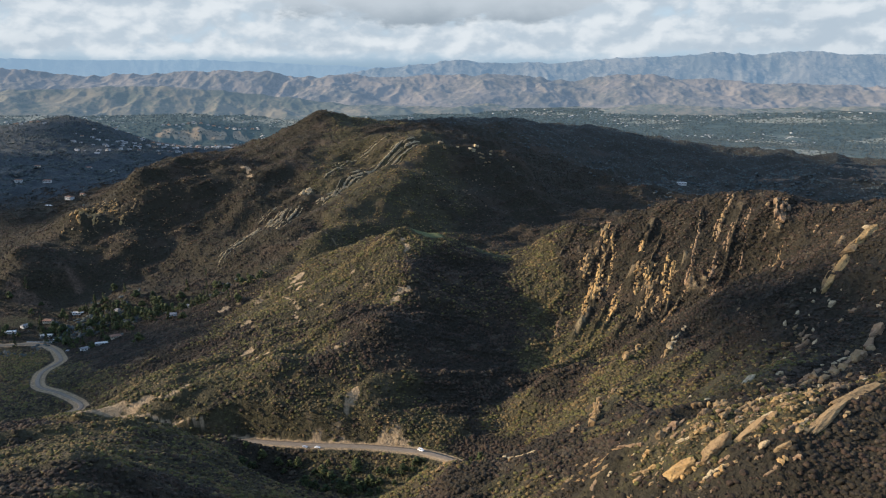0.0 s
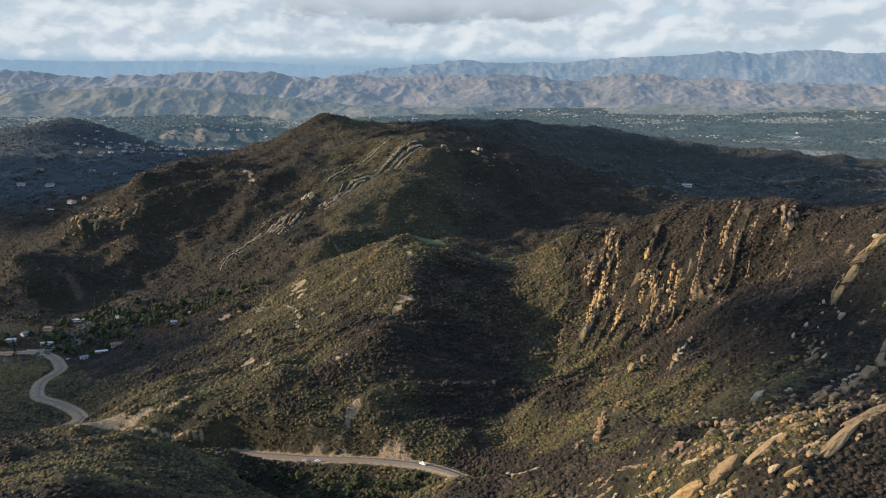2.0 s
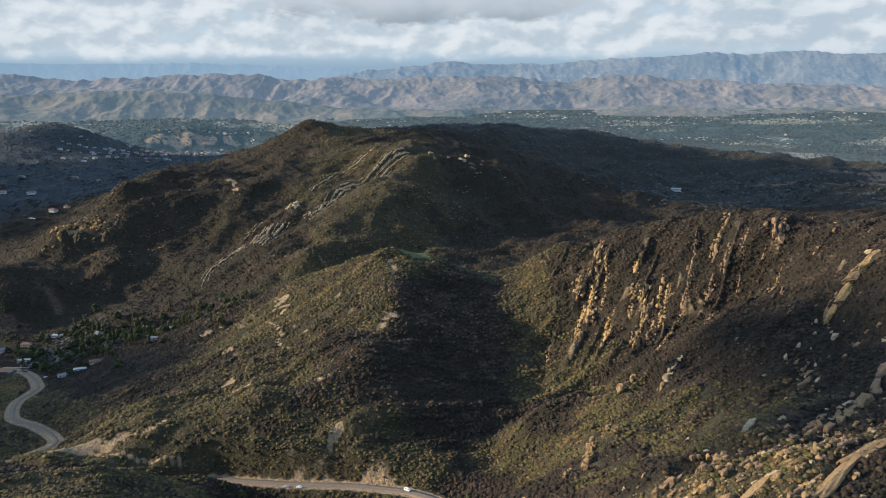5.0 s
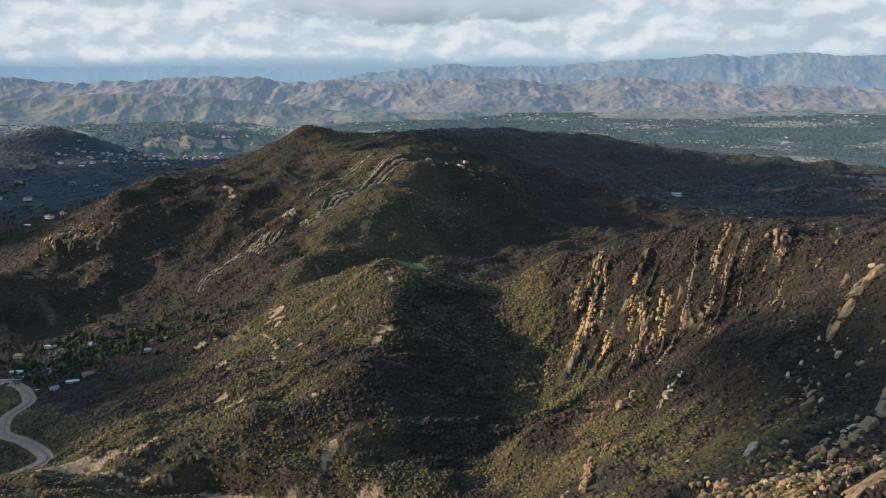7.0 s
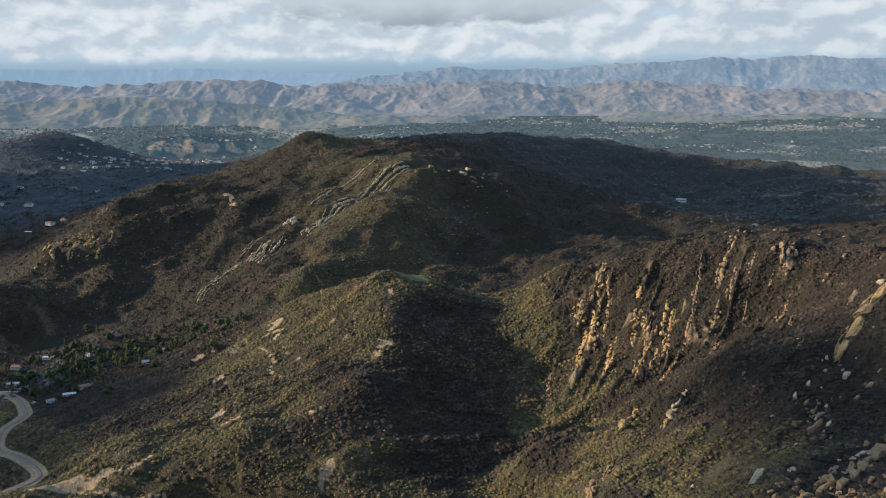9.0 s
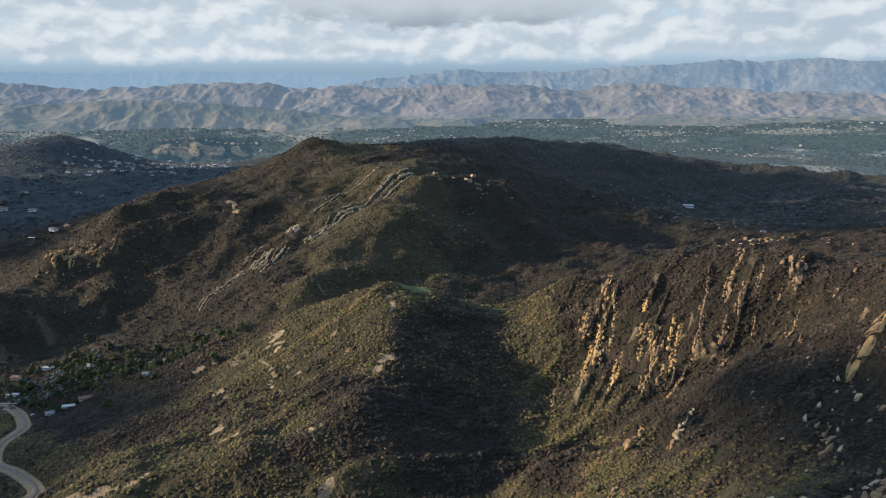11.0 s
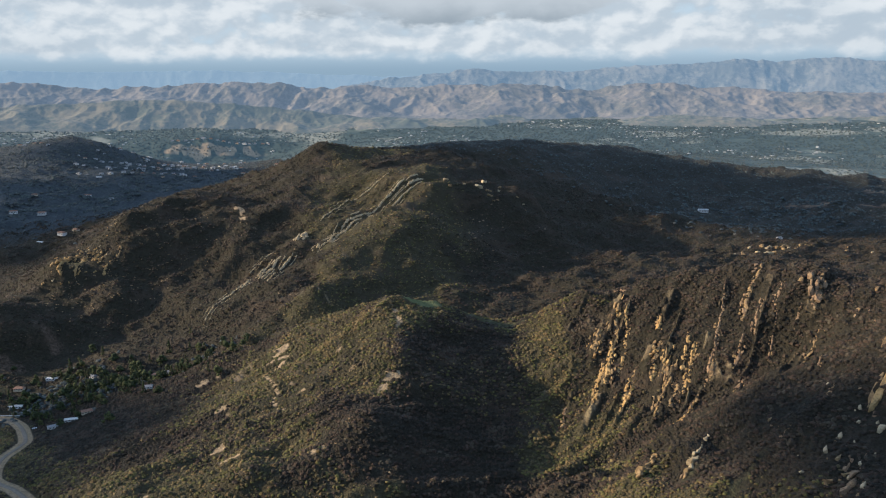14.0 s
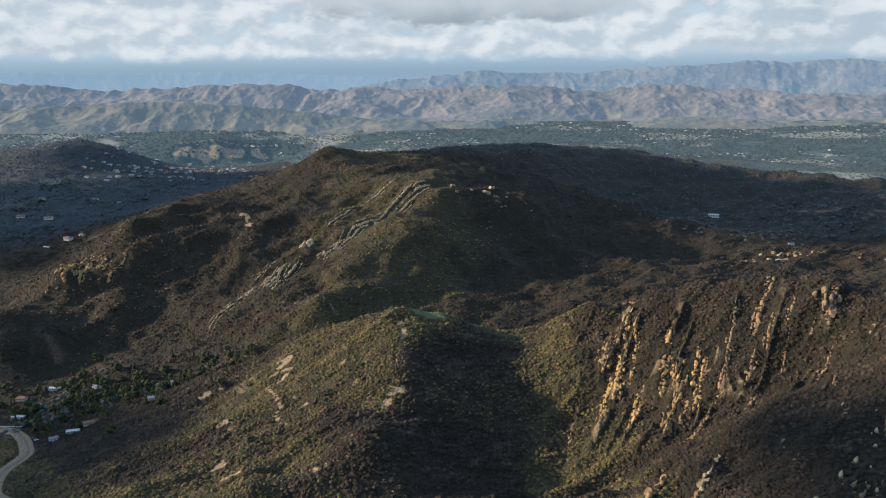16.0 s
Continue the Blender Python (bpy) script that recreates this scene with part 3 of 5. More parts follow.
# ---- ground ----
def sheet():
    """One ground sheet on rings round the lookout, finer where the hills are near."""
    bearings = np.concatenate([np.arange(-180, -32, 4.0), np.arange(-32, 8, 0.125), np.arange(8, 26, 0.075), np.arange(26, 32, 0.125), np.arange(32, 180, 4.0)])
    radii = [0.0, 60.0, 120.0, 180.0, 240.0]
    while radii[-1] < 4900:
        radii.append(radii[-1] * (1.0058 if radii[-1] < 690 else 1.0024 if radii[-1] < 920 else 1.0052 if radii[-1] < 1700 else 1.009))
    radii = np.array(radii)
    n = len(bearings)
    rr, bb = np.meshgrid(radii, np.radians(bearings), indexing="ij")
    x, y = (rr * np.sin(bb)).ravel(), (rr * np.cos(bb)).ravel()
    co = np.stack([x, y, height(x, y)], 1)
    i, j = np.meshgrid(np.arange(len(radii) - 1), np.arange(n), indexing="ij")
    j2 = (j + 1) % n
    quads = np.stack([i * n + j, i * n + j2, (i + 1) * n + j2, (i + 1) * n + j], -1).reshape(-1, 4)[:, ::-1]
    return co, quads, rr


def mesh_from(name, co, faces):
    """A mesh from arrays of corners and of equal faces."""
    me = bpy.data.meshes.new(name)
    k = faces.shape[1]
    me.vertices.add(len(co))
    me.vertices.foreach_set("co", np.asarray(co, np.float32).ravel())
    me.loops.add(faces.size)
    me.loops.foreach_set("vertex_index", np.asarray(faces, np.int32).ravel())
    me.polygons.add(len(faces))
    me.polygons.foreach_set("loop_start", np.arange(0, faces.size, k, dtype=np.int32))
    me.polygons.foreach_set("loop_total", np.full(len(faces), k, np.int32))
    me.update(calc_edges=True)
    me.validate()
    return me


co, quads, rings = sheet()
me = mesh_from("ground", co, quads)
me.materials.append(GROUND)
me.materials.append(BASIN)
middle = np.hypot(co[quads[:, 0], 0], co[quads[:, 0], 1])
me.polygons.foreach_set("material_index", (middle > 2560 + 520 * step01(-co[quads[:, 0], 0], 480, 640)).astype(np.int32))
me.polygons.foreach_set("use_smooth", np.ones(len(quads), bool))


SPUR = smooth_line(CRESTS["middle_spur"])


def masks(x, y):
    """Bare soil, green grass and red earth on the ground, from 0 to 1."""
    road, _ = nearest(x, y, ROAD_POINTS, 40.0)
    track, _ = nearest(x, y, TRACK_POINTS, 40.0)
    worn = rough(x, y, 30, 4, 71)
    bare = np.maximum((1 - step01(track, 1.2, 3.2)) * (1 - 0.45 * step01(y, 1000, 1050)), 1 - step01(road, 5.0, 8.5))
    crest, _ = nearest(x, y, SPUR, 40.0)
    bare = np.maximum(bare, (1 - step01(crest, 2.0, 9.0)) * step01(rough(x, y, 10, 3, 87), -0.1, 0.35) * (0.2 + 0.75 * step01(y, 700, 760)))
    bank = (1 - step01(road, 8, 24)) * spot(x, y, -55, 617, 62, 12, 98) * step01(rough(x, y, 9, 3, 75), -0.25, 0.35)
    patches = spot(x, y, -165, 800, 130, 95, 20) * step01(worn + 0.6 * rough(x, y, 14, 3, 81), 0.42, 0.75) * 0.8 + spot(x, y, -262, 640, 45, 8, 78) * step01(rough(x, y, 22, 3, 83), -0.1, 0.3)
    scar = 0.9 * spot(x, y, -316, 1345, 30, 8, 150) * step01(rough(x, y, 10, 3, 85), -0.3, 0.15) + spot(x, y, -155, 855, 14, 4, 10)
    for bx, by in BUTTRESSES:
        scar = scar + spot(x, y, bx - 8, by - 22, 46, 26, 25) * step01(rough(x, y, 24, 4, 89), -0.35, 0.1)
    scar = scar + 0.75 * spot(x, y, -960, 3362, 215, 24, 72) * step01(rough(x, y, 26, 4, 90), -0.25, 0.2)
    far_soil = step01(np.hypot(x, y), 1000, 1100) * step01(rough(x, y, 70, 5, 77), 0.3, 0.6) * 0.32
    bare = np.clip(bare + bank + patches * 0.9 + scar + far_soil, 0, 1)
    for px, py, pl, pw, turn in ((-162, 892, 11, 7, 40), (-158, 876, 10, 4, 100), (-220, 990, 14, 5, 60), (-157, 699, 13, 5, 60), (-175, 724, 12, 4, 60), (-240, 898, 16, 4, 60), (-74, 634, 9, 5, 30), (-89, 684, 7, 4, 40), (-34, 777, 7, 4, 80)):
        bare = np.maximum(bare, spot(x, y, px, py, pl, pw, turn) * step01(rough(x, y, 8, 3, 88), -0.35, 0.1))
    green = spot(x, y, -22, 905, 24, 13, 95) + spot(x, y, 52, 921, 50, 7, 95) * 0.4 + spot(x, y, -520, 975, 30, 14, 90) * 0.35 + 0.35 * spot(x, y, 150, 555, 95, 62, 50) * step01(rough((x - y) * 0.7071, (x + y) * 0.2, 16, 3, 92), 0.1, 0.4)
    banks = spot(x, y, 960, 1960, 260, 90, 100) * step01(rough(x * 0.5, y * 1.6, 60, 4, 79), -0.05, 0.3)
    bare = np.clip(bare + 0.55 * banks, 0, 1)
    red = banks + 0.5 * spot(x, y, -512, 1042, 55, 36, 70) * step01(rough(x, y, 34, 4, 94), -0.35, 0.25)
    return bare, np.clip(green, 0, 1), np.clip(red, 0, 1)


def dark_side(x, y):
    """Share of dark scrub oak in place of sage, from 0 to 1; bowl paints in shade."""
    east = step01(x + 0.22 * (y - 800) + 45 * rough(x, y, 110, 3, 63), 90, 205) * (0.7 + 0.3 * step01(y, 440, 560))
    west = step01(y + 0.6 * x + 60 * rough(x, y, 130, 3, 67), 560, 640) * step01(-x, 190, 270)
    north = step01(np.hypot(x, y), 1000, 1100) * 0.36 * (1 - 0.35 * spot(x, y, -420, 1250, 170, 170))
    # darker scrub over the bowl deepens the spur's cast shadow by colour
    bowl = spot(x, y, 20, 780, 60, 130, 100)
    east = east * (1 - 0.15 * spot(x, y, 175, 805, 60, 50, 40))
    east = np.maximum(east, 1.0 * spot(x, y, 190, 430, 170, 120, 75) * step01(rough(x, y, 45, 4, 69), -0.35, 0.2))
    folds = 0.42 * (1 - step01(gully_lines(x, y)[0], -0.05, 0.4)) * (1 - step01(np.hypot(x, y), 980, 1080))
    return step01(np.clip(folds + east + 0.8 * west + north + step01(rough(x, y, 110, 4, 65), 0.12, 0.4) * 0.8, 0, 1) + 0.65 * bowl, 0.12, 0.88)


for key, values in zip(("bare", "green", "red"), masks(co[:, 0], co[:, 1])):
    me.attributes.new(key, "FLOAT", "POINT").data.foreach_set("value", values.astype(np.float32))
# the same mask darkens the ground below, the bowl's painted shade included
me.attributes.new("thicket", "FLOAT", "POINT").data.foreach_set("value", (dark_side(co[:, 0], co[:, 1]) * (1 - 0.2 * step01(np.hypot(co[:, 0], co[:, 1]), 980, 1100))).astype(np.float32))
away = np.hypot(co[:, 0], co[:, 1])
# grove: far woods whose colour holds the haze, strongest to the left
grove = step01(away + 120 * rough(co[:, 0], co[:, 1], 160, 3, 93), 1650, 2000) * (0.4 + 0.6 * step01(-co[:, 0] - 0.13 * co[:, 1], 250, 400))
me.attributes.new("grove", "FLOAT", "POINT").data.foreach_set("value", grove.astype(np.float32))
me.attributes.new("stone", "FLOAT", "POINT").data.foreach_set("value", (0.55 * ribs(co[:, 0], co[:, 1])[1]).astype(np.float32))
ground = tagged(new("ground", me), "brush-covered sandstone hills falling to a wide hazy valley floor", "ground", kind="structure")


# ---- far ranges ----
def far_range(name, crest, r_foot, r_crest, r_back, foot, mat, label, size, relief, seed):
    """A range of hills along the horizon: crest is bearing and height; many rounded spurs and knolls run down to its foot."""
    b = np.radians(np.arange(-34, 35, 0.075))
    t = np.concatenate([np.linspace(-1, 0, 84), np.linspace(0, 1, 9)[1:]])
    bb, tt = np.meshgrid(b, t)
    r = np.where(tt < 0, r_crest + (r_crest - r_foot) * tt, r_crest + (r_back - r_crest) * tt) / np.cos(0.7 * bb)
    x, y = (r * np.sin(bb)).ravel(), (r * np.cos(bb)).ravel()
    top = np.interp(np.degrees(bb), [c[0] for c in crest], [c[1] for c in crest]).ravel()
    u = 1 - np.abs(tt.ravel())
    low = foot(np.degrees(bb).ravel())
    turn = 0.35 * rough(x, y, 700, 2, seed + 9)
    sx, sy = x + 260 * turn, y * 1.25
    knolls = 0.55 * rough(sx, sy, size, 3, seed, True) + 0.6 * rough(sx, sy, size * 0.8, 3, seed + 2)
    gullies = rough(sx, sy * 0.6, size * 0.32, 3, seed + 5, True)
    swell = rough(sx, sy, size * 1.6, 2, seed + 13)
    free = np.sin(np.pi * np.clip(u, 0, 1)) ** 0.8
    z = low - 10 + (top - low + 10) * np.clip(u, 0, 1) ** 1.15
    z = z + relief * (free * (0.9 * knolls + 0.7 * swell) + step01(u, 0.0, 0.3) * 0.26 * gullies)
    z = z + 0.22 * relief * step01(u, 0.4, 0.95) * rough(sx, sy, size * 0.5, 4, seed + 21) - 70 * (1 - step01(u, 0.0, 0.05))
    i, j = np.meshgrid(np.arange(len(t) - 1), np.arange(len(b) - 1), indexing="ij")
    w = len(b)
    quads = np.stack([i * w + j, i * w + j + 1, (i + 1) * w + j + 1, (i + 1) * w + j], -1).reshape(-1, 4)
    me = mesh_from(name, np.stack([x, y, z], 1), quads)
    me.materials.append(mat)
    me.polygons.foreach_set("use_smooth", np.ones(len(quads), bool))
    return tagged(new(name, me), label, "hills", kind="structure")


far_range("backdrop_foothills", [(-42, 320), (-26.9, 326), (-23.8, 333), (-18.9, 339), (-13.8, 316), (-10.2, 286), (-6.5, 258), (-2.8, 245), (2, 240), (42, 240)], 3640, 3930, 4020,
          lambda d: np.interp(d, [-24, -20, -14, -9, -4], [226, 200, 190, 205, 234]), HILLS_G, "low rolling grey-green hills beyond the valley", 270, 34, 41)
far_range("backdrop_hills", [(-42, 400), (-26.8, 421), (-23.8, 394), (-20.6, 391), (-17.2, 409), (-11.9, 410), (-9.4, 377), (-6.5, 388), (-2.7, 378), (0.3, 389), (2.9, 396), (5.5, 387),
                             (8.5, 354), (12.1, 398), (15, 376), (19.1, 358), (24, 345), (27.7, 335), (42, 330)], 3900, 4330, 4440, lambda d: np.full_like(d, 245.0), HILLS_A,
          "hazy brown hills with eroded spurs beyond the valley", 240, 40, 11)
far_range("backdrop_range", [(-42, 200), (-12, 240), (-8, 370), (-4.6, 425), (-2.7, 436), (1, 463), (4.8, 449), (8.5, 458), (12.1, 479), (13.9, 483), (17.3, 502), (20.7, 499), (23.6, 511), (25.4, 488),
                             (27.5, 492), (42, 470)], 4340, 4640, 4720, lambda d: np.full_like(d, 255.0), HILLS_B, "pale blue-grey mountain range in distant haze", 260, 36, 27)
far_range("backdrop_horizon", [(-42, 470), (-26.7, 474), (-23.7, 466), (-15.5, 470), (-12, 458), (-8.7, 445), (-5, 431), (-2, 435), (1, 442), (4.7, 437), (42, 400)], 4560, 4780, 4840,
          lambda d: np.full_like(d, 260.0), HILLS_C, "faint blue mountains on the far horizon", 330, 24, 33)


# ---- parts and small builders ----
def obj(name, bm, mat, parent=None, label="", smooth=False):
    me = bpy.data.meshes.new(name)
    bm.to_mesh(me)
    bm.free()
    me.materials.append(mat)
    if smooth:
        me.polygons.foreach_set("use_smooth", np.ones(len(me.polygons), bool))
    ob = new(name, me)
    ob.parent = parent
    if label:
        ob["label"] = label
    return ob


part = obj


def box(bm, size, at=(0, 0, 0), turn=None, bevel=0.0):
    m = Matrix.Translation(at) @ (turn or Matrix()) @ Matrix.Diagonal((*size, 1))
    made = bmesh.ops.create_cube(bm, size=1.0, matrix=m)
    if bevel:
        edges = list({e for v in made["verts"] for e in v.link_edges})
        bmesh.ops.bevel(bm, geom=edges, offset=bevel, segments=1, affect="EDGES")
    return made


# ---- roads ----
def ribbon(name, line, width, mat, label, lift, thick=0.3):
    p = line
    d = np.gradient(p[:, :2], axis=0)
    d /= np.linalg.norm(d, axis=1)[:, None]
    side = np.stack([d[:, 1], -d[:, 0]], 1)
    sway = 0.35 * rough(p[:, 0], p[:, 1], 22, 2, 91)
    rows = []
    for off, drop in ((-0.5, -thick), (-0.5, 0), (-0.25, 0.04), (0, 0.07), (0.25, 0.04), (0.5, 0), (0.5, -thick)):
        w = width * off + (sway if abs(off) == 0.5 else 0)
        rows.append(np.stack([p[:, 0] + side[:, 0] * w, p[:, 1] + side[:, 1] * w, p[:, 2] + lift + drop], 1))
    k, m = len(rows), len(p)
    co = np.stack(rows, 1).reshape(-1, 3)
    i, j = np.meshgrid(np.arange(m - 1), np.arange(k - 1), indexing="ij")
    quads = np.stack([i * k + j, i * k + j + 1, (i + 1) * k + j + 1, (i + 1) * k + j], -1).reshape(-1, 4)[:, ::-1]
    me = mesh_from(name, co, quads)
    me.materials.append(mat)
    return tagged(new(name, me), label, "road", kind="structure")


ribbon("road_shoulder", ROAD_LINES["canyon"], 8.4, GRAVEL, "dusty tan gravel shoulder beside the canyon road", -0.12)
ribbon("road", ROAD_LINES["canyon"], 6.2, ASPHALT, "sun-bleached two-lane asphalt road through the canyon", 0.0)
ribbon("road_shoulder_2", ROAD_LINES["valley"], 4.6, GRAVEL, "dusty gravel shoulder beside the winding road", -0.12)
ribbon("road_2", ROAD_LINES["valley"], 3.8, ASPHALT, "pale grey winding road below the village", 0.0)


# ---- brush ----
def blob(seed):
    """A ragged, lumpy bush without its underside; unit size."""
    rng = random.Random(seed)
    pts = []
    for count, reach, level in ((6, 0.60, -0.12), (6, 0.56, 0.38), (4, 0.30, 0.82)):
        turn = rng.uniform(0, 6.28)
        for k in range(count):
            a = turn + (k + rng.uniform(-0.3, 0.3)) * 6.283 / count
            d = reach * rng.uniform(0.65, 1.3)
            pts.append((d * math.cos(a), d * math.sin(a), level + (rng.uniform(-0.2, 0.25) if level > 0 else 0)))
    bm = bmesh.new()
    for p in pts:
        bm.verts.new(p)
    bmesh.ops.convex_hull(bm, input=bm.verts)
    bmesh.ops.delete(bm, geom=[v for v in bm.verts if not v.link_faces], context="VERTS")
    bm.normal_update()
    bmesh.ops.delete(bm, geom=[f for f in bm.faces if f.normal.z < -0.5], context="FACES")
    for v in bm.verts:
        v.co *= rng.uniform(0.82, 1.15)
    bmesh.ops.triangulate(bm, faces=bm.faces)
    bm.verts.index_update()
    co, tri = np.array([v.co for v in bm.verts]), np.array([[v.index for v in f.verts] for f in bm.faces])
    bm.free()
    return co, tri


def scatter(name, mat, label, places, sizes, shapes, seed, category="brush"):
    """Many bushes in one mesh. places: x, y arrays; sizes: their widths."""
    rng = np.random.default_rng(seed)
    x, y = places
    z = height(x, y)
    pick = rng.integers(0, len(shapes), len(x))
    turn = rng.uniform(0, 6.28, len(x))
    tall = sizes * (rng.uniform(0.30, 0.58, len(x)) if category == "brush" else rng.uniform(0.34, 0.62, len(x)))
    cos, faces, base = [np.zeros((0, 3))], [np.zeros((0, 3), int)], 0
    for k, (co, tri) in enumerate(shapes):
        ids = np.nonzero(pick == k)[0]
        if not len(ids):
            continue
        c, s = np.cos(turn[ids])[:, None], np.sin(turn[ids])[:, None]
        w = sizes[ids][:, None]
        px = (co[None, :, 0] * c - co[None, :, 1] * s) * w + x[ids][:, None]
        py = (co[None, :, 0] * s + co[None, :, 1] * c) * w + y[ids][:, None]
        pz = co[None, :, 2] * tall[ids][:, None] + z[ids][:, None]
        cos.append(np.stack([px, py, pz], -1).reshape(-1, 3))
        faces.append((tri[None] + (np.arange(len(ids)) * len(co))[:, None, None] + base).reshape(-1, 3))
        base += len(ids) * len(co)
    me = mesh_from(name, np.vstack(cos), np.vstack(faces))
    me.materials.append(mat)
    me.polygons.foreach_set("use_smooth", np.full(len(me.polygons), len(shapes) == len(CLUMPS)))
    return tagged(new(name, me), label, category, kind="stuff")


def plant(count, r0, r1, seed, spread=32.0):
    """Random places between two distances, with the clearings left out."""
    rng = np.random.default_rng(seed)
    r = np.sqrt(rng.uniform(r0 * r0, r1 * r1, count))
    b = np.radians(rng.uniform(-spread, spread, count))
    x, y = r * np.sin(b), r * np.cos(b)
    bare, green, red = masks(x, y)
    road, _ = nearest(x, y, ROAD_POINTS, 40.0)
    gu, gv = x * 0.438 - y * 0.899, x * 0.899 + y * 0.438
    thick = 0.74 + 0.7 * rough(gu, gv * 0.4, 34, 4, 61) - 0.18 * rocky(x, y) - 0.9 * ribs(x, y)[1]
    keep = (rng.uniform(0, 1, count) < thick) & (bare < rng.uniform(0.2, 0.95, count)) & (green < 0.3) & (road > 8.5) & (rng.uniform(0, 1, count) > 0.3 * red)
    return x[keep], y[keep]


def cone(seed):
    """A low, uneven tuft for far slopes."""
    rng = random.Random(seed)
    ring = [(0.62 * rng.uniform(0.8, 1.2) * math.cos(a), 0.62 * rng.uniform(0.8, 1.2) * math.sin(a), rng.uniform(-0.15, 0.1)) for a in (0, 1.257, 2.513, 3.770, 5.027)]
    up = [(0.36 * math.cos(a), 0.36 * math.sin(a), rng.uniform(0.6, 0.9)) for a in (0.6, 2.7, 4.8)]
    tri = [(5, 6, 7), (0, 1, 5), (1, 6, 5), (1, 2, 6), (2, 3, 6), (3, 7, 6), (3, 4, 7), (4, 0, 7), (0, 5, 7)]
    return np.array(ring + up), np.array(tri)


TUFTS = [cone(k) for k in range(6)]
CLUMPS = [blob(20 + k) for k in range(10)]
for count, r0, r1, lo, hi, shapes in ((80000, 310, 660, 0.7, 3.1, CLUMPS), (108000, 660, 1010, 1.0, 3.8, TUFTS), (150000, 1010, 1900, 1.2, 3.6, TUFTS), (30000, 1900, 2950, 2.0, 5.5, TUFTS)):
    x, y = plant(count, r0, r1, 100 + int(r0))
    rng = np.random.default_rng(7 + int(r0))
    sizes = lo + (hi - lo) * rng.uniform(0, 1, len(x)) ** 2
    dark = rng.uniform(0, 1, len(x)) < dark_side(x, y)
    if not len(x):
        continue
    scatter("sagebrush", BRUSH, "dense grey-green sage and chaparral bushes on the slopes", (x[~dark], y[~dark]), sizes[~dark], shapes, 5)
    scatter("scrub_oak", DARK_BRUSH if r1 <= 1900 else HAZED_BRUSH, "dark green scrub oak thicket on the steep slopes", (x[dark], y[dark]), sizes[dark] * 1.1, shapes, 6)


# ---- rocks ----
def rock_shape(seed, square, corners, pieces):
    """Broken sandstone with flat faces, split along its length into pieces; about 1 m across; x along the bed."""
    rng = random.Random(seed)
    bm = bmesh.new()
    for piece in range(pieces):
        one = bmesh.new()
        span = 1.0 / pieces
        for k in range(corners):
            d = Vector((rng.gauss(0, 1), rng.gauss(0, 1), rng.gauss(0, 1))).normalized()
            q = Vector([math.copysign(abs(c) ** (1 / square), c) for c in d]) * rng.uniform(0.86, 1.05) * 0.5
            one.verts.new(q)
        bmesh.ops.convex_hull(one, input=one.verts)
        bmesh.ops.delete(one, geom=[v for v in one.verts if not v.link_faces], context="VERTS")
        bmesh.ops.bevel(one, geom=list(one.edges), offset=0.03, segments=1, affect="EDGES")
        bmesh.ops.triangulate(one, faces=one.faces)
        if corners >= 16:
            bmesh.ops.subdivide_edges(one, edges=list(one.edges), cuts=2 if corners >= 20 else 1, use_grid_fill=True)
            bmesh.ops.triangulate(one, faces=one.faces)
        grow = rng.uniform(0.75, 1.0) if pieces > 1 else 1.0
        m = Matrix.Translation((-0.5 + span * (piece + 0.5), rng.uniform(-0.12, 0.12) * (pieces > 1), rng.uniform(-0.14, 0.0) * (pieces > 1))) @ Euler((rng.uniform(-0.2, 0.2), rng.uniform(-0.12, 0.12), rng.uniform(-0.25, 0.25))).to_matrix().to_4x4() @ Matrix.Diagonal((span * 1.12, grow, grow, 1))
        off = Vector((rng.uniform(0, 50), rng.uniform(0, 50), rng.uniform(0, 50)))
        made = {}
        for v in one.verts:
            made[v] = bm.verts.new(m @ (v.co * (1 + 0.22 * noise.noise(v.co * 2.6 + off) + 0.13 * noise.noise(v.co * 6 + off) + 0.05 * noise.noise(v.co * 15 + off))))
        for f in one.faces:
            bm.faces.new([made[v] for v in f.verts])
        one.free()
    me = bpy.data.meshes.new("rock")
    bm.to_mesh(me)
    bm.free()
    return me


SHAPES = {}
for mat_name, mat in (("tan", ROCK), ("gold", GOLD_ROCK), ("pale", PALE_ROCK), ("red", RED_ROCK)):
    for kind, seeds, square, corners, pieces in (("slab", 7, 1.8, 16, 2), ("boulder", 7, 1.35, 13, 1), ("fin", 7, 1.6, 12, 3), ("blade", 6, 2.0, 20, 1)):
        SHAPES[kind, mat_name] = [rock_shape(100 + k * 7 + len(kind), square, corners, pieces) for k in range(seeds)]
        for me in SHAPES[kind, mat_name]:
            me.materials.append(mat)

ROCK_LABELS = {("slab", "tan"): "long tan sandstone slab lying along the slope", ("slab", "pale"): "pale weathered sandstone slab tilted with the beds", ("slab", "red"): "rust-coloured sandstone slab among the brush",
               ("boulder", "tan"): "rounded tan sandstone boulder among bushes", ("boulder", "pale"): "small pale sandstone boulder among bushes", ("boulder", "red"): "rusty red sandstone boulder among bushes",
               ("fin", "gold"): "golden weathered sandstone fin on the cliff", ("blade", "pale"): "great pale sandstone slab standing on the ridge", ("blade", "tan"): "great tan sandstone slab among the brush",
               ("blade", "gold"): "great golden sandstone slab among the brush", ("blade", "red"): "great rusty sandstone slab among the brush", ("slab", "gold"): "golden sandstone slab lying along the slope",
               ("boulder", "gold"): "golden sandstone boulder among bushes", ("fin", "tan"): "upright tan sandstone fin on the cliff", ("fin", "pale"): "pale upright sandstone fin on the ridge", ("fin", "red"): "rust-stained sandstone fin on the cliff"}
rock_rng = random.Random(5)


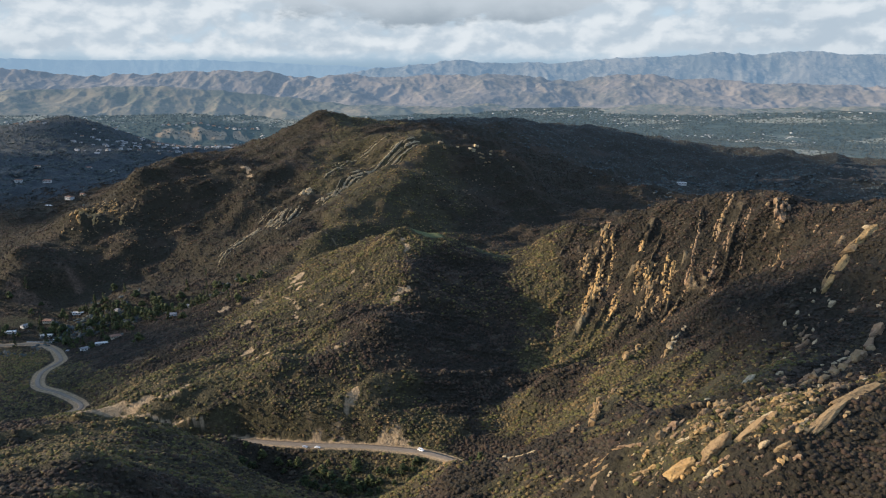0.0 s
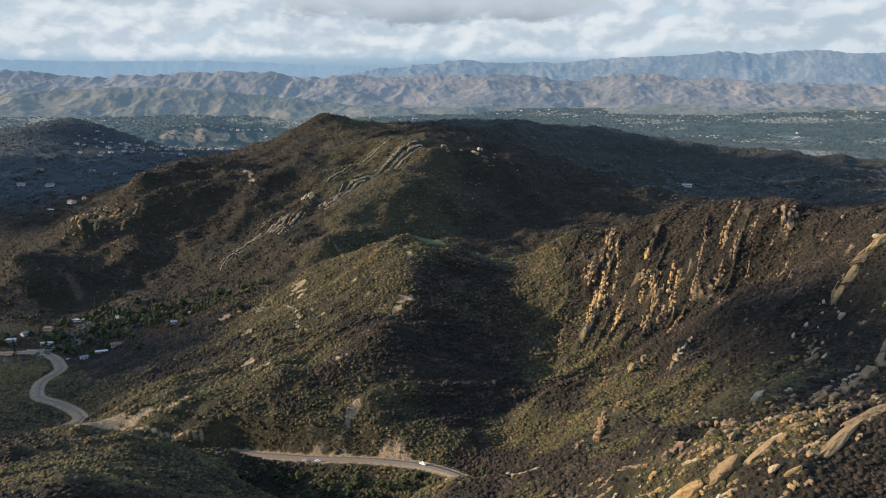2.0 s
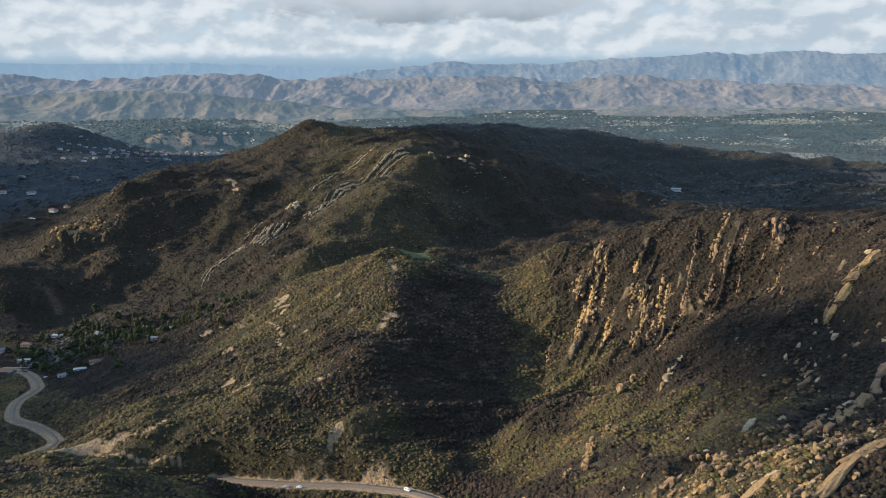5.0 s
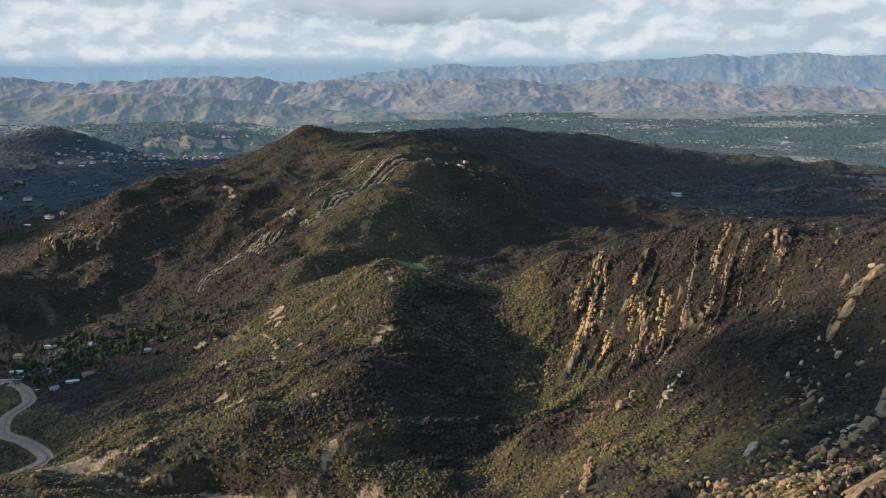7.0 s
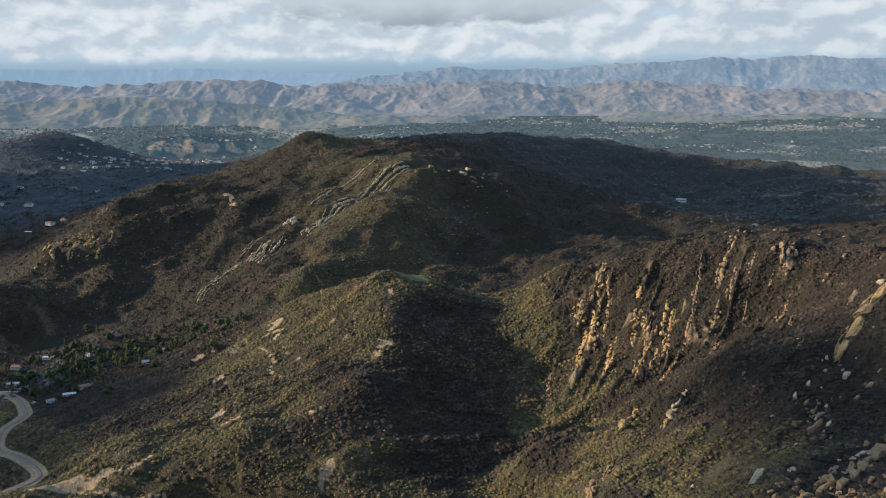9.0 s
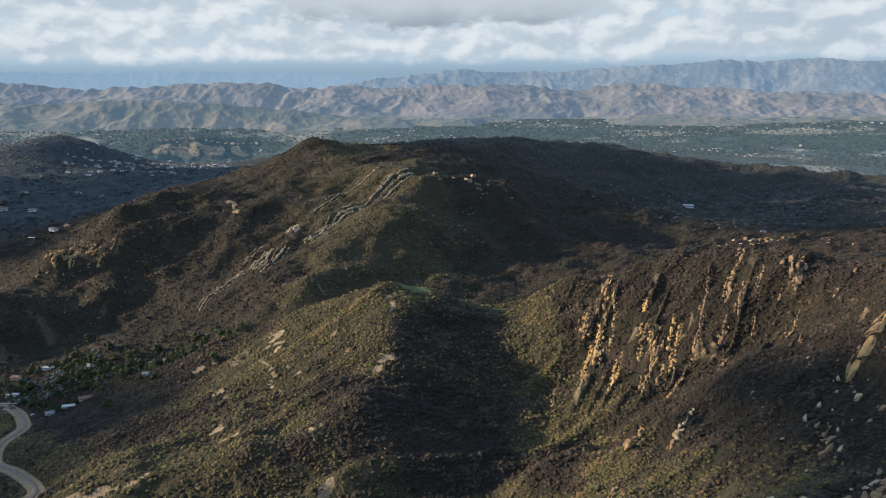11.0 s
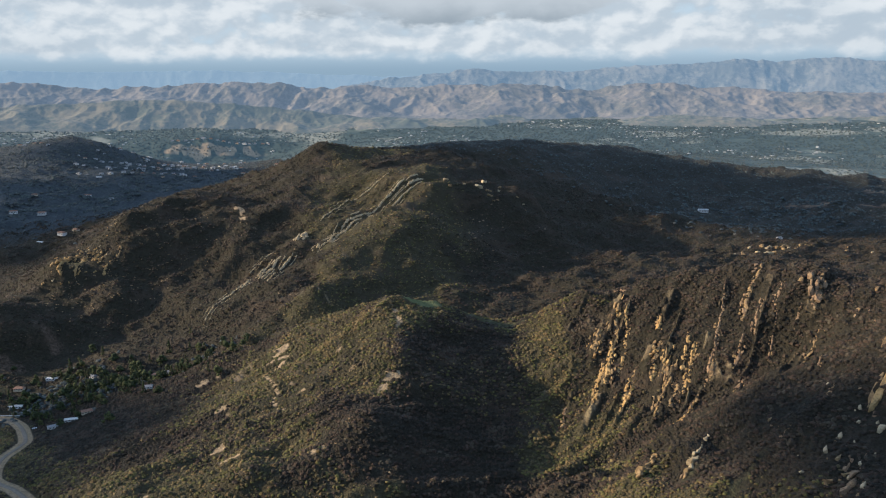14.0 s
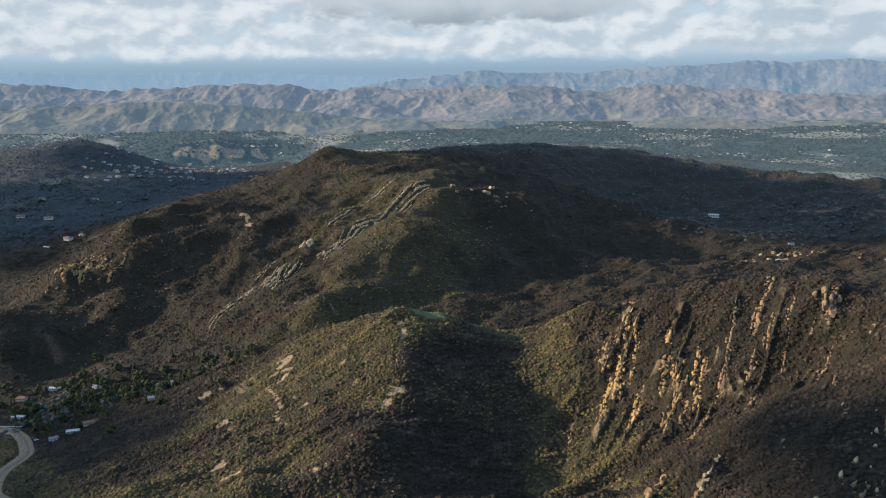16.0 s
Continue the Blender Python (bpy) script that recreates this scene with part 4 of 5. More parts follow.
def rock(kind, tone, x, y, long, wide, tall, heading, sink=0.25, lean=0.0, level=None):
    """Sets a rock on the ground with its length along the heading (degrees from ahead to the right), following the slope."""
    a = radians(heading)
    dx, dy = math.sin(a), math.cos(a)
    h = height([x, x + dx * long * 0.4, x - dx * long * 0.4], [y, y + dy * long * 0.4, y - dy * long * 0.4])
    pitch = math.atan2(h[1] - h[2], long * 0.8)
    z = float(h.min() * 0.3 + h[0] * 0.7) + tall * (0.42 - sink)
    m = Matrix.Translation((x, y, z)) @ Matrix.Rotation(math.pi / 2 - a, 4, "Z") @ Matrix.Rotation(-pitch, 4, "Y") @ Matrix.Rotation(radians(lean), 4, "X") @ Matrix.Diagonal((long, wide, tall, 1))
    name = {"slab": "sandstone_slab", "boulder": "boulder", "fin": "rock_fin", "blade": "great_slab"}[kind]
    ob = new(name, rock_rng.choice(SHAPES[kind, tone]))
    ob.matrix_world = m
    return tagged(ob, ROCK_LABELS[kind, tone], "rock", group={"slab": "sandstone slabs", "boulder": "scattered boulders", "fin": "cliff fins", "blade": "great slabs"}[kind])


def chain(x0, y0, x1, y1, wide, kind, tones, tall=1.3, lean=(-12, 6), sink=0.3, along=3.2):
    """A broken bed of rock from its upper to its lower end, made of fitted blocks."""
    run = math.hypot(x1 - x0, y1 - y0)
    count = max(1, int(run / (wide * along) + 0.5))
    heading = math.degrees(math.atan2(x0 - x1, y0 - y1))
    for k in range(count):
        t = (k + rock_rng.uniform(0.35, 0.65)) / count
        if count > 3 and rock_rng.random() < 0.1:
            continue
        w = wide * rock_rng.uniform(0.7, 1.15)
        side = rock_rng.uniform(-0.22, 0.22) * wide
        a = radians(heading)
        rock(kind, rock_rng.choice(tones), x0 + (x1 - x0) * t + side * math.cos(a), y0 + (y1 - y0) * t - side * math.sin(a), max(w * 1.1, run / count * rock_rng.uniform(1.1, 1.6)), w,
             w * tall * rock_rng.uniform(0.75, 1.25), heading + rock_rng.uniform(-9, 9), sink, rock_rng.uniform(*lean))


# beds of the near slope: upper end, lower end, width
for line in ((183, 416, 189, 431, 4), (201, 436, 187, 420, 5), (210, 438, 200, 432, 6), (219, 440, 208, 430, 6), (234, 457, 221, 443, 6), (244, 463, 234, 457, 6.5), (254, 473, 241, 459, 8), (268, 490, 254, 473, 8)):
    chain(*line, "slab", ("red", "tan", "tan"), 0.9, (-20, -4), 0.2, 2.0)
for line in ((207, 444, 200, 441, 4.6), (215, 451, 207, 444, 4), (226, 456, 221, 452, 4.8), (238, 469, 229, 463, 4), (246, 471, 238, 464, 4.4), (188, 479, 180, 468, 5.6), (205, 398, 194, 389, 4)):
    chain(*line, "slab", ("tan", "tan", "red", "pale"), 0.9, (-20, -4), 0.2, 2.0)
for line in ((103, 399, 79, 415, 3), (79, 415, 66, 421, 3), (110, 379, 95, 382, 3.8), (86, 396, 78, 399, 3.5), (122, 407, 111, 399, 5), (128, 410, 119, 403, 4.4), (151, 421, 136, 402, 4.6), (146, 398, 131, 384, 4),
             (132, 388, 125, 385, 3), (162, 406, 148, 397, 3)):
    chain(*line, "slab", ("tan", "gold", "red", "tan"), 1.0, (-16, 0), 0.2, 1.8)
for line in ((175, 368, 156, 356, 3), (171, 380, 156, 379, 3.2), (178, 409, 159, 403, 2.8), (136, 353, 124, 354, 2.8), (125, 354, 115, 354, 2.6), (212, 420, 201, 427, 2.8), (125, 384, 117, 389, 3.6), (62, 496, 39, 499, 2.8),
             (149, 337, 142, 336, 3), (102, 378, 94, 377, 2.8)):
    chain(*line, "slab", ("tan", "pale", "pale", "red"), 1.0, (-16, 0), 0.2, 1.8)
# the greatest slabs of that slope, one block each
for x0, y0, x1, y1, wide, tone in ((140, 373, 123, 364, 9, "tan"), (156, 374, 139, 368, 7.7, "tan"), (121, 370, 107, 367, 8, "gold"), (213, 385, 191, 376, 7, "tan"), (193, 375, 168, 353, 7.3, "tan"), (149, 352, 144, 353, 5.7, "pale"),
                                   (157, 346, 149, 347, 4, "tan"), (181, 365, 165, 353, 3.6, "tan")):
    run = math.hypot(x1 - x0, y1 - y0)
    rock("blade", tone, (x0 + x1) / 2, (y0 + y1) / 2, run * 1.12, wide, wide * 0.75, math.degrees(math.atan2(x0 - x1, y0 - y1)), 0.18, -14)
# lone outcrops of the slope below the cliff
for line in ((166, 664, 147, 630, 8), (187, 637, 172, 610, 6.5), (199, 654, 195, 650, 4), (114, 791, 109, 765, 5), (126, 567, 117, 558, 5), (111, 545, 103, 524, 4.5), (155, 726, 152, 721, 3.4),
             (254, 554, 241, 544, 4.6), (247, 538, 234, 524, 9), (237, 544, 233, 541, 5), (112, 552, 96, 514, 6.5), (129, 583, 120, 571, 4), (89, 513, 83, 500, 3), (52, 497, 44, 490, 6), (6, 508, -5, 500, 7)):
    chain(*line, "fin", ("pale", "pale", "tan") if line[0] in (187, 199, 112) else ("tan", "tan", "red"), 1.3, (-8, 8), 0.28, 1.9)
# the tall pale slab standing on the east ridge, split along its beds
for x0, y0, x1, y1, wide in ((306, 617, 281, 591, 10), (298, 616, 280, 596, 5), (326, 640, 308, 622, 13), (333, 656, 320, 642, 6), (342, 648, 322, 629, 13), (330, 672, 317, 655, 6)):
    run = math.hypot(x1 - x0, y1 - y0)
    rock("blade", rock_rng.choice(("tan", "tan", "gold")), (x0 + x1) / 2, (y0 + y1) / 2, run * 1.2, wide * 0.8, wide * 0.6, math.degrees(math.atan2(x0 - x1, y0 - y1)), 0.12, 18)
for x, y, size in ((276, 570, 7), (275, 595, 4.5), (345, 668, 8), (270, 586, 3)):
    rock("boulder", "pale", x, y, size, size * 0.8, size * 0.8, 40, 0.2)
RIB_ROCKS = {"tan": ROCK, "gold": GOLD_ROCK, "pale": PALE_ROCK, "red": RED_ROCK}


def rib(x0, y0, x1, y1, wide, tone, high=0.8, name="rock_fin", label="jagged golden sandstone fin standing out of the cliff", group="cliff fins", seed=0, gap=0.2, sway=0.8):
    """A jagged wall of bedrock that runs up the slope, broken by joints, with an uneven top."""
    run = math.hypot(x1 - x0, y1 - y0)
    n = int(min(72, max(9, run / 0.75)))
    t = np.linspace(0, 1, n)
    dx, dy = (x1 - x0) / run, (y1 - y0) / run
    rng = np.random.default_rng(seed + abs(int(x0 * 31 + y0 * 7 + x1)))
    s = t * run
    swing = wide * sway * rough(s, np.full(n, 7.0 * seed + x0), 5.0 * wide, 3, 31)
    ends = np.clip(np.minimum(t, 1 - t) * 14, 0.25, 1)
    block = np.floor(s / (wide * 0.75) + rng.uniform(0, 1) + 0.8 * rough(s, np.full(n, x1), 3 * wide, 2, 35))
    step = np.modf(np.abs(np.sin(block * 12.9898 + x0)) * 43758.5)[0]
    step = np.where(step < gap, -0.25, 0.55 + 0.45 * step) + 0.35 * rough(s, np.full(n, y1), 2.5, 3, 37)
    top = wide * high * ends * (step + rng.uniform(-0.16, 0.16, n))
    half = 1.0 * wide * (0.45 + 0.55 * ends) * (0.75 + 0.25 * step) * (0.9 + 0.4 * rough(s, np.full(n, y0), 2.2 * wide, 2, 33) + rng.uniform(-0.1, 0.1, n))
    rows = []
    for off, up in ((-0.62, -0.5), (-0.5, 0.45), (-0.2, 0.95), (0.08, 1.0), (0.3, 0.62), (0.48, 0.35), (0.62, -0.5)):
        w = swing + half * (off + rng.uniform(-0.24, 0.24, n))
        x, y = x0 + dx * s - dy * w, y0 + dy * s + dx * w
        z = height(x, y) + (top * (up + rng.uniform(-0.25, 0.25, n)) if up > 0 else -0.4 * wide)
        rows.append(np.stack([x, y, z], 1))
    k = len(rows)
    co = np.stack(rows, 1).reshape(-1, 3)
    a, c = np.meshgrid(np.arange(n - 1), np.arange(k - 1), indexing="ij")
    quads = np.stack([a * k + c, a * k + c + 1, (a + 1) * k + c + 1, (a + 1) * k + c], -1).reshape(-1, 4)
    tri = np.concatenate([quads[:, [0, 1, 2]], quads[:, [0, 2, 3]]])[:, ::-1]
    me = mesh_from(name, co - np.array([x0, y0, 0]), tri)
    me.materials.append(RIB_ROCKS[tone])
    ob = new(name, me)
    ob.location = (x0, y0, 0)
    return tagged(ob, label, "rock", group=group)


def crag(line, tones, thick=1.0):
    """A broken fin of bedrock: angular blocks crowded along a line up the slope, the largest in its middle."""
    x0, y0, x1, y1, wide = line
    dx, dy = x1 - x0, y1 - y0
    run = math.hypot(dx, dy)
    heading = math.degrees(math.atan2(-dx, -dy))
    rib(x0, y0, x1, y1, wide * 0.6, rock_rng.choice(tones), 0.55, label="jagged sandstone fin standing out of the cliff", gap=0.3)
    for k in range(max(3, int(run * thick / 3.2))):
        t = rock_rng.uniform(-0.08, 1.1)
        side = rock_rng.gauss(0, 0.5) * wide
        w = wide * rock_rng.uniform(0.6, 1.35) * (1.15 - 0.9 * abs(t - 0.45))
        rock("fin", rock_rng.choice(tones), x0 + dx * t - dy / run * side, y0 + dy * t + dx / run * side, w * rock_rng.uniform(1.8, 4.2), w * rock_rng.uniform(0.6, 0.9), w * rock_rng.uniform(0.7, 1.3), heading + rock_rng.uniform(-9, 9), 0.3,
             rock_rng.uniform(-12, 26))


# fins of the cliff: upper end, lower end, width
for line in ((153, 846, 141, 826, 6), (172, 859, 164, 834, 6), (162, 834, 149, 791, 5.2), (151, 818, 137, 780, 4.5), (177, 853, 171, 820, 3.4), (170, 816, 161, 801, 4), (169, 790, 161, 764, 6), (204, 830, 199, 819, 5.6),
             (198, 804, 185, 777, 5), (207, 796, 194, 779, 4), (203, 784, 183, 744, 4), (221, 797, 207, 770, 5), (225, 791, 207, 752, 4.4), (206, 766, 194, 748, 4.6), (213, 738, 196, 717, 3.5)):
    crag((*line[:4], line[4] * 1.15), ("tan", "gold", "gold"))
for line in ((256, 818, 235, 769, 4.6), (263, 831, 254, 815, 4.6), (236, 775, 226, 755, 5), (282, 826, 265, 793, 8), (296, 842, 285, 826, 5.4), (261, 777, 249, 757, 5), (285, 807, 269, 774, 4.4), (305, 813, 290, 785, 4.5),
             (289, 781, 276, 755, 3.2), (252, 742, 243, 730, 4.2), (331, 798, 316, 770, 8), (308, 778, 300, 766, 4), (315, 756, 284, 714, 3.8), (294, 694, 284, 680, 3.4), (283, 647, 266, 621, 3.4), (234, 606, 224, 598, 3), (188, 891, 172, 899, 4.5)):
    crag((*line[:4], line[4] * 0.85), ("tan", "red", "tan", "red"), 0.6)
# beds of the strip ridge: each with thinner ones beside it
def bed(x0, y0, x1, y1, wide):
    for off, size in ((0, 0.56), (-7.5, 0.34), (6.5, 0.3)):
        run = math.hypot(x1 - x0, y1 - y0)
        ox, oy = -(y1 - y0) / run * off, (x1 - x0) / run * off
        f, g = (-0.03, 1.03) if not off else (rock_rng.uniform(0, 0.35), rock_rng.uniform(0.6, 1.0))
        rib(x0 + (x1 - x0) * f + ox, y0 + (y1 - y0) * f + oy, x0 + (x1 - x0) * g + ox, y0 + (y1 - y0) * g + oy, wide * size, "pale", 1.0, "rock_bed",
            "long pale sandstone bed standing out of the ridge", "ridge beds", int(abs(off)), 0.1, 0.25)


for line in ((-97, 1438, -153, 1408, 3.2), (-153, 1408, -188, 1318, 3.0), (-69, 1407, -99, 1374, 4.2), (-99, 1374, -125, 1337, 4.2), (-125, 1337, -151, 1311, 4), (-151, 1311, -173, 1244, 4), (-59, 1394, -97, 1352, 4),
             (-97, 1352, -119, 1324, 4), (-128, 1324, -155, 1276, 4), (-155, 1276, -179, 1238, 4.5), (-40, 1416, -68, 1394, 5), (-101, 1348, -116, 1329, 5)):
    bed(*line)
for line in ((-233, 1230, -256, 1179, 5.3), (-236, 1211, -245, 1165, 4.4), (-215, 1230, -226, 1192, 4.4), (-223, 1188, -235, 1151, 3.5), (-263, 1176, -279, 1149, 5.1), (-279, 1149, -296, 1133, 3.4), (-296, 1133, -304, 1095, 3.2),
             (-250, 1260, -272, 1208, 3), (-206, 1288, -216, 1265, 9), (-177, 1243, -189, 1236, 5.3)):
    bed(*line)
# golden cliff on the left ridge
for line in ((-501, 1237, -507, 1218, 7), (-513, 1225, -505, 1182, 6), (-490, 1241, -496, 1223, 6), (-529, 1223, -526, 1182, 7), (-523, 1232, -531, 1222, 5.7), (-470, 1211, -470, 1196, 5), (-461, 1239, -463, 1224, 4.5)):
    crag(line, ("tan", "gold", "gold"))


def strew(count, cx, cy, rx, ry, turn, small, large, tones, kind="boulder", heading=60, seed=1):
    """Loose rocks over an oval of the slope."""
    rng = random.Random(seed)
    c, s = math.sin(radians(turn)), math.cos(radians(turn))
    for _ in range(count):
        a, b = rng.gauss(0, 0.5) * rx, rng.gauss(0, 0.5) * ry
        x, y = cx + a * c - b * s, cy + a * s + b * c
        if nearest(np.array([x]), np.array([y]), ROAD_POINTS, 40.0)[0][0] < 9:
            continue
        size = small + (large - small) * rng.random() ** 2.2
        rock(kind, rng.choice(tones), x, y, size * rng.uniform(1.0, 1.6), size * rng.uniform(0.7, 1.0), size * rng.uniform(0.6, 0.95), heading + rng.uniform(-25, 25), 0.2)


def loose(count, cx, cy, rx, ry, turn, small, large, seed):
    """Small stones far off, in one mesh."""
    rng = np.random.default_rng(seed)
    c, s = math.sin(radians(turn)), math.cos(radians(turn))
    a, b = rng.normal(0, 0.5, count) * rx, rng.normal(0, 0.5, count) * ry
    shapes = []
    for me in SHAPES["boulder", "tan"][:3]:
        shapes.append((np.array([v.co for v in me.vertices]), np.array([p.vertices[:] for p in me.polygons])))
    sizes = small + (large - small) * rng.random(count) ** 2.2
    return scatter("loose_stones", RED_ROCK if seed % 2 else ROCK, "loose pale stones strewn over the brushy slope", (cx + a * c - b * s, cy + a * s + b * c), sizes, shapes, seed, "stones")


strew(110, 165, 392, 105, 40, 72, 1.4, 5.0, ("tan", "red", "tan", "gold"), "slab", 68, 23)
strew(70, 120, 372, 70, 30, 75, 1.0, 3.2, ("tan", "tan", "red", "pale"), "slab", 70, 24)
strew(90, 130, 383, 80, 38, 78, 0.9, 3.0, ("tan", "gold", "pale", "red"), "boulder", 75, 21)
strew(60, 140, 390, 92, 44, 78, 1.6, 4.5, ("tan", "red", "tan", "gold", "pale"), "slab", 72, 22)
strew(50, 190, 415, 85, 38, 60, 1.2, 3.6, ("tan", "tan", "pale", "red"), "boulder", 60, 1)
strew(46, 195, 420, 95, 46, 60, 2.0, 5.5, ("tan", "red", "tan", "pale"), "slab", 50, 2)
strew(20, 90, 420, 40, 45, 60, 1.5, 4.0, ("red", "tan"), "boulder", 75, 3)
strew(60, 250, 560, 80, 80, 45, 1.5, 5.0, ("tan", "pale", "red"), "boulder", 50, 4)
strew(16, 330, 760, 60, 60, 45, 2.0, 6.0, ("tan", "red"), "boulder", 40, 6)
strew(14, -500, 1225, 60, 32, 40, 2.5, 5.0, ("tan", "gold", "pale"), "fin", 40, 7)
strew(44, -508, 1222, 62, 46, 35, 2.0, 6.0, ("gold", "tan", "gold"), "slab", 30, 29)
loose(240, -420, 1250, 100, 80, 40, 1.5, 3.6, 8)
loose(180, -470, 1160, 80, 60, 40, 1.5, 3.0, 28)
loose(170, 20, 1310, 130, 80, 60, 1.8, 4.5, 9)
loose(120, -110, 1330, 160, 40, 45, 1.5, 3.5, 20)
strew(26, 590, 1500, 90, 28, 95, 4.0, 13.0, ("tan", "tan", "pale"), "boulder", 60, 10)
strew(12, 490, 1448, 36, 20, 95, 5.0, 12.0, ("tan", "pale"), "boulder", 60, 11)
loose(50, -60, 690, 25, 60, 20, 1.2, 3.0, 12)
loose(60, -130, 730, 60, 50, 20, 1.2, 3.0, 13)
strew(14, -35, 615, 45, 6, 95, 1.5, 4.0, ("tan", "red"), "boulder", 90, 14)
strew(14, 60, 1440, 70, 30, 70, 4.0, 11.0, ("tan", "pale"), "slab", 60, 15)


# ---- trees ----
def tree(tall, spread, seed, slim=False):
    """A tree with a tapered trunk, limbs and a crown of leaf clumps; its foot at the origin."""
    rng = random.Random(seed)
    top = new("tree")
    bm = bmesh.new()
    ends = []
    limbs = [((0, 0, -0.5), (rng.uniform(-0.2, 0.2), rng.uniform(-0.2, 0.2), tall * 0.45), 0.045 * tall, 0.025 * tall)]
    for k in range(5):
        a = k * 1.26 + rng.uniform(-0.4, 0.4)
        end = (spread * 0.32 * math.cos(a), spread * 0.32 * math.sin(a), tall * rng.uniform(0.6, 0.8))
        limbs.append(((0, 0, tall * rng.uniform(0.28, 0.42)), end, 0.022 * tall, 0.008 * tall))
        ends.append(end)
    for p, q, r0, r1 in limbs:
        p, q = Vector(p), Vector(q)
        m = Matrix.Translation((p + q) / 2) @ (q - p).to_track_quat("Z", "Y").to_matrix().to_4x4()
        bmesh.ops.create_cone(bm, cap_ends=True, segments=6, radius1=r0, radius2=r1, depth=(q - p).length, matrix=m)
    part("trunk", bm, BARK, top)
    bm = bmesh.new()
    for k in range(34):
        a, d = rng.uniform(0, 6.283), math.sqrt(rng.random())
        h = rng.uniform(0.3, 1.0) if not slim else rng.uniform(0.12, 1.0)
        reach = spread * 0.5 * (math.sin(math.pi * min(1, 0.25 + 0.7 * h)) if not slim else 1.05 - h)
        size = spread * rng.uniform(0.11, 0.2)
        m = Matrix.Translation((reach * d * math.cos(a), reach * d * math.sin(a), tall * h - size * 0.5)) @ Matrix.Rotation(a, 4, "Z") @ Matrix.Diagonal((size * rng.uniform(0.8, 1.2), size, size * rng.uniform(0.6, 0.95), 1))
        bmesh.ops.create_icosphere(bm, subdivisions=1, radius=1.0, matrix=m)
    for v in bm.verts:
        v.co += Vector((rng.uniform(-1, 1), rng.uniform(-1, 1), rng.uniform(-1, 1))) * spread * 0.035
    part("crown", bm, TREE_LEAVES, top)
    return top


OAKS = [tree(7, 8, 1), tree(8, 7, 2), tree(6, 7.5, 3), tree(12, 5, 4, True), tree(10, 7, 5)]
tree_rng = random.Random(9)
used = set()


def grow(x, y, kind, size, label, group):
    ob = OAKS[kind]
    m = pose(x, y, ground_at(x, y) - 0.2, 0, 0, tree_rng.uniform(0, 360)) @ Matrix.Scale(size, 4)
    if kind in used:
        ob = copy_thing(ob, m)
        ob.scale = (size, size, size)
    else:
        used.add(kind)
        ob.matrix_world = m
    return tagged(ob, label, "tree", group=group)


creek = smooth_line([(30, 562, 0), (5, 562, 0), (-30, 566, 0), (-70, 570, 0), (-110, 580, 0), (-150, 588, 0)], 3.0)
for k in range(62):
    x, y, _ = creek[tree_rng.randrange(len(creek))]
    x, y = x + tree_rng.uniform(-6, 6), y + tree_rng.uniform(-16, 14)
    if nearest(np.array([x]), np.array([y]), ROAD_POINTS, 40.0)[0][0] > 9:
        grow(x, y, tree_rng.choice((0, 1, 2, 4)), tree_rng.uniform(0.6, 1.15), "leafy green oak in the creek bed below the road", "creek trees")
for k in range(150):
    x, y = -400 + tree_rng.gauss(0, 75), 955 + tree_rng.gauss(0, 38)
    if nearest(np.array([x]), np.array([y]), ROAD_POINTS, 40.0)[0][0] > 10:
        grow(x, y, tree_rng.choice((0, 1, 2, 3, 3, 4)), tree_rng.uniform(0.8, 1.5), "dark green tree standing between village houses", "village trees")

for k in range(46):
    x, y = -318 + tree_rng.gauss(0, 34), 985 + tree_rng.gauss(0, 22)
    grow(x, y, tree_rng.choice((0, 1, 2, 3, 4)), tree_rng.uniform(0.8, 1.5), "dark green tree in the grove above the village", "village trees")


# ---- houses ----
def house(name, long, wide, tall, roof_high, wall_mat, roof_mat, windows, flat=False):
    """A house with walls, a pitched roof with eaves, a door and windows; its foot at the origin."""
    top = new(name)
    bm = bmesh.new()
    box(bm, (long, wide, tall + 1.5), (0, 0, tall / 2 - 0.75), None, 0.05)
    part("wall", bm, wall_mat, top)
    bm = bmesh.new()
    e = 0.6
    if flat:
        box(bm, (long + 0.8, wide + 0.8, 0.5), (0, 0, tall + 0.25), None, 0.08)
    else:
        ring = [(-long / 2 - e, -wide / 2 - e, tall), (long / 2 + e, -wide / 2 - e, tall), (long / 2 + e, wide / 2 + e, tall), (-long / 2 - e, wide / 2 + e, tall)]
        low = [bm.verts.new((a, b, c - 0.25)) for a, b, c in ring]
        mid = [bm.verts.new((a, b, c + 0.05)) for a, b, c in ring]
        ridge = [bm.verts.new((-long / 2 + wide * 0.25, 0, tall + roof_high)), bm.verts.new((long / 2 - wide * 0.25, 0, tall + roof_high))]
        for i in range(4):
            bm.faces.new((low[i], low[(i + 1) % 4], mid[(i + 1) % 4], mid[i]))
        bm.faces.new(low[::-1])
        bm.faces.new((mid[0], mid[1], ridge[1], ridge[0]))
        bm.faces.new((mid[2], mid[3], ridge[0], ridge[1]))
        bm.faces.new((mid[1], mid[2], ridge[1]))
        bm.faces.new((mid[3], mid[0], ridge[0]))
    part("roof", bm, roof_mat, top)
    for side in (-1, 1):
        for k in range(windows):
            at = (-long / 2 + long * (k + 0.5) / windows, side * (wide / 2 + 0.02), tall * 0.55)
            bm = bmesh.new()
            box(bm, (long / windows * 0.5, 0.12, tall * 0.38), at)
            part("window", bm, GLASS, top)
    bm = bmesh.new()
    box(bm, (1.0, 0.14, 2.0), (0.2, -wide / 2 - 0.05, 1.0))
    part("door", bm, GREY_ROOF, top)
    return top


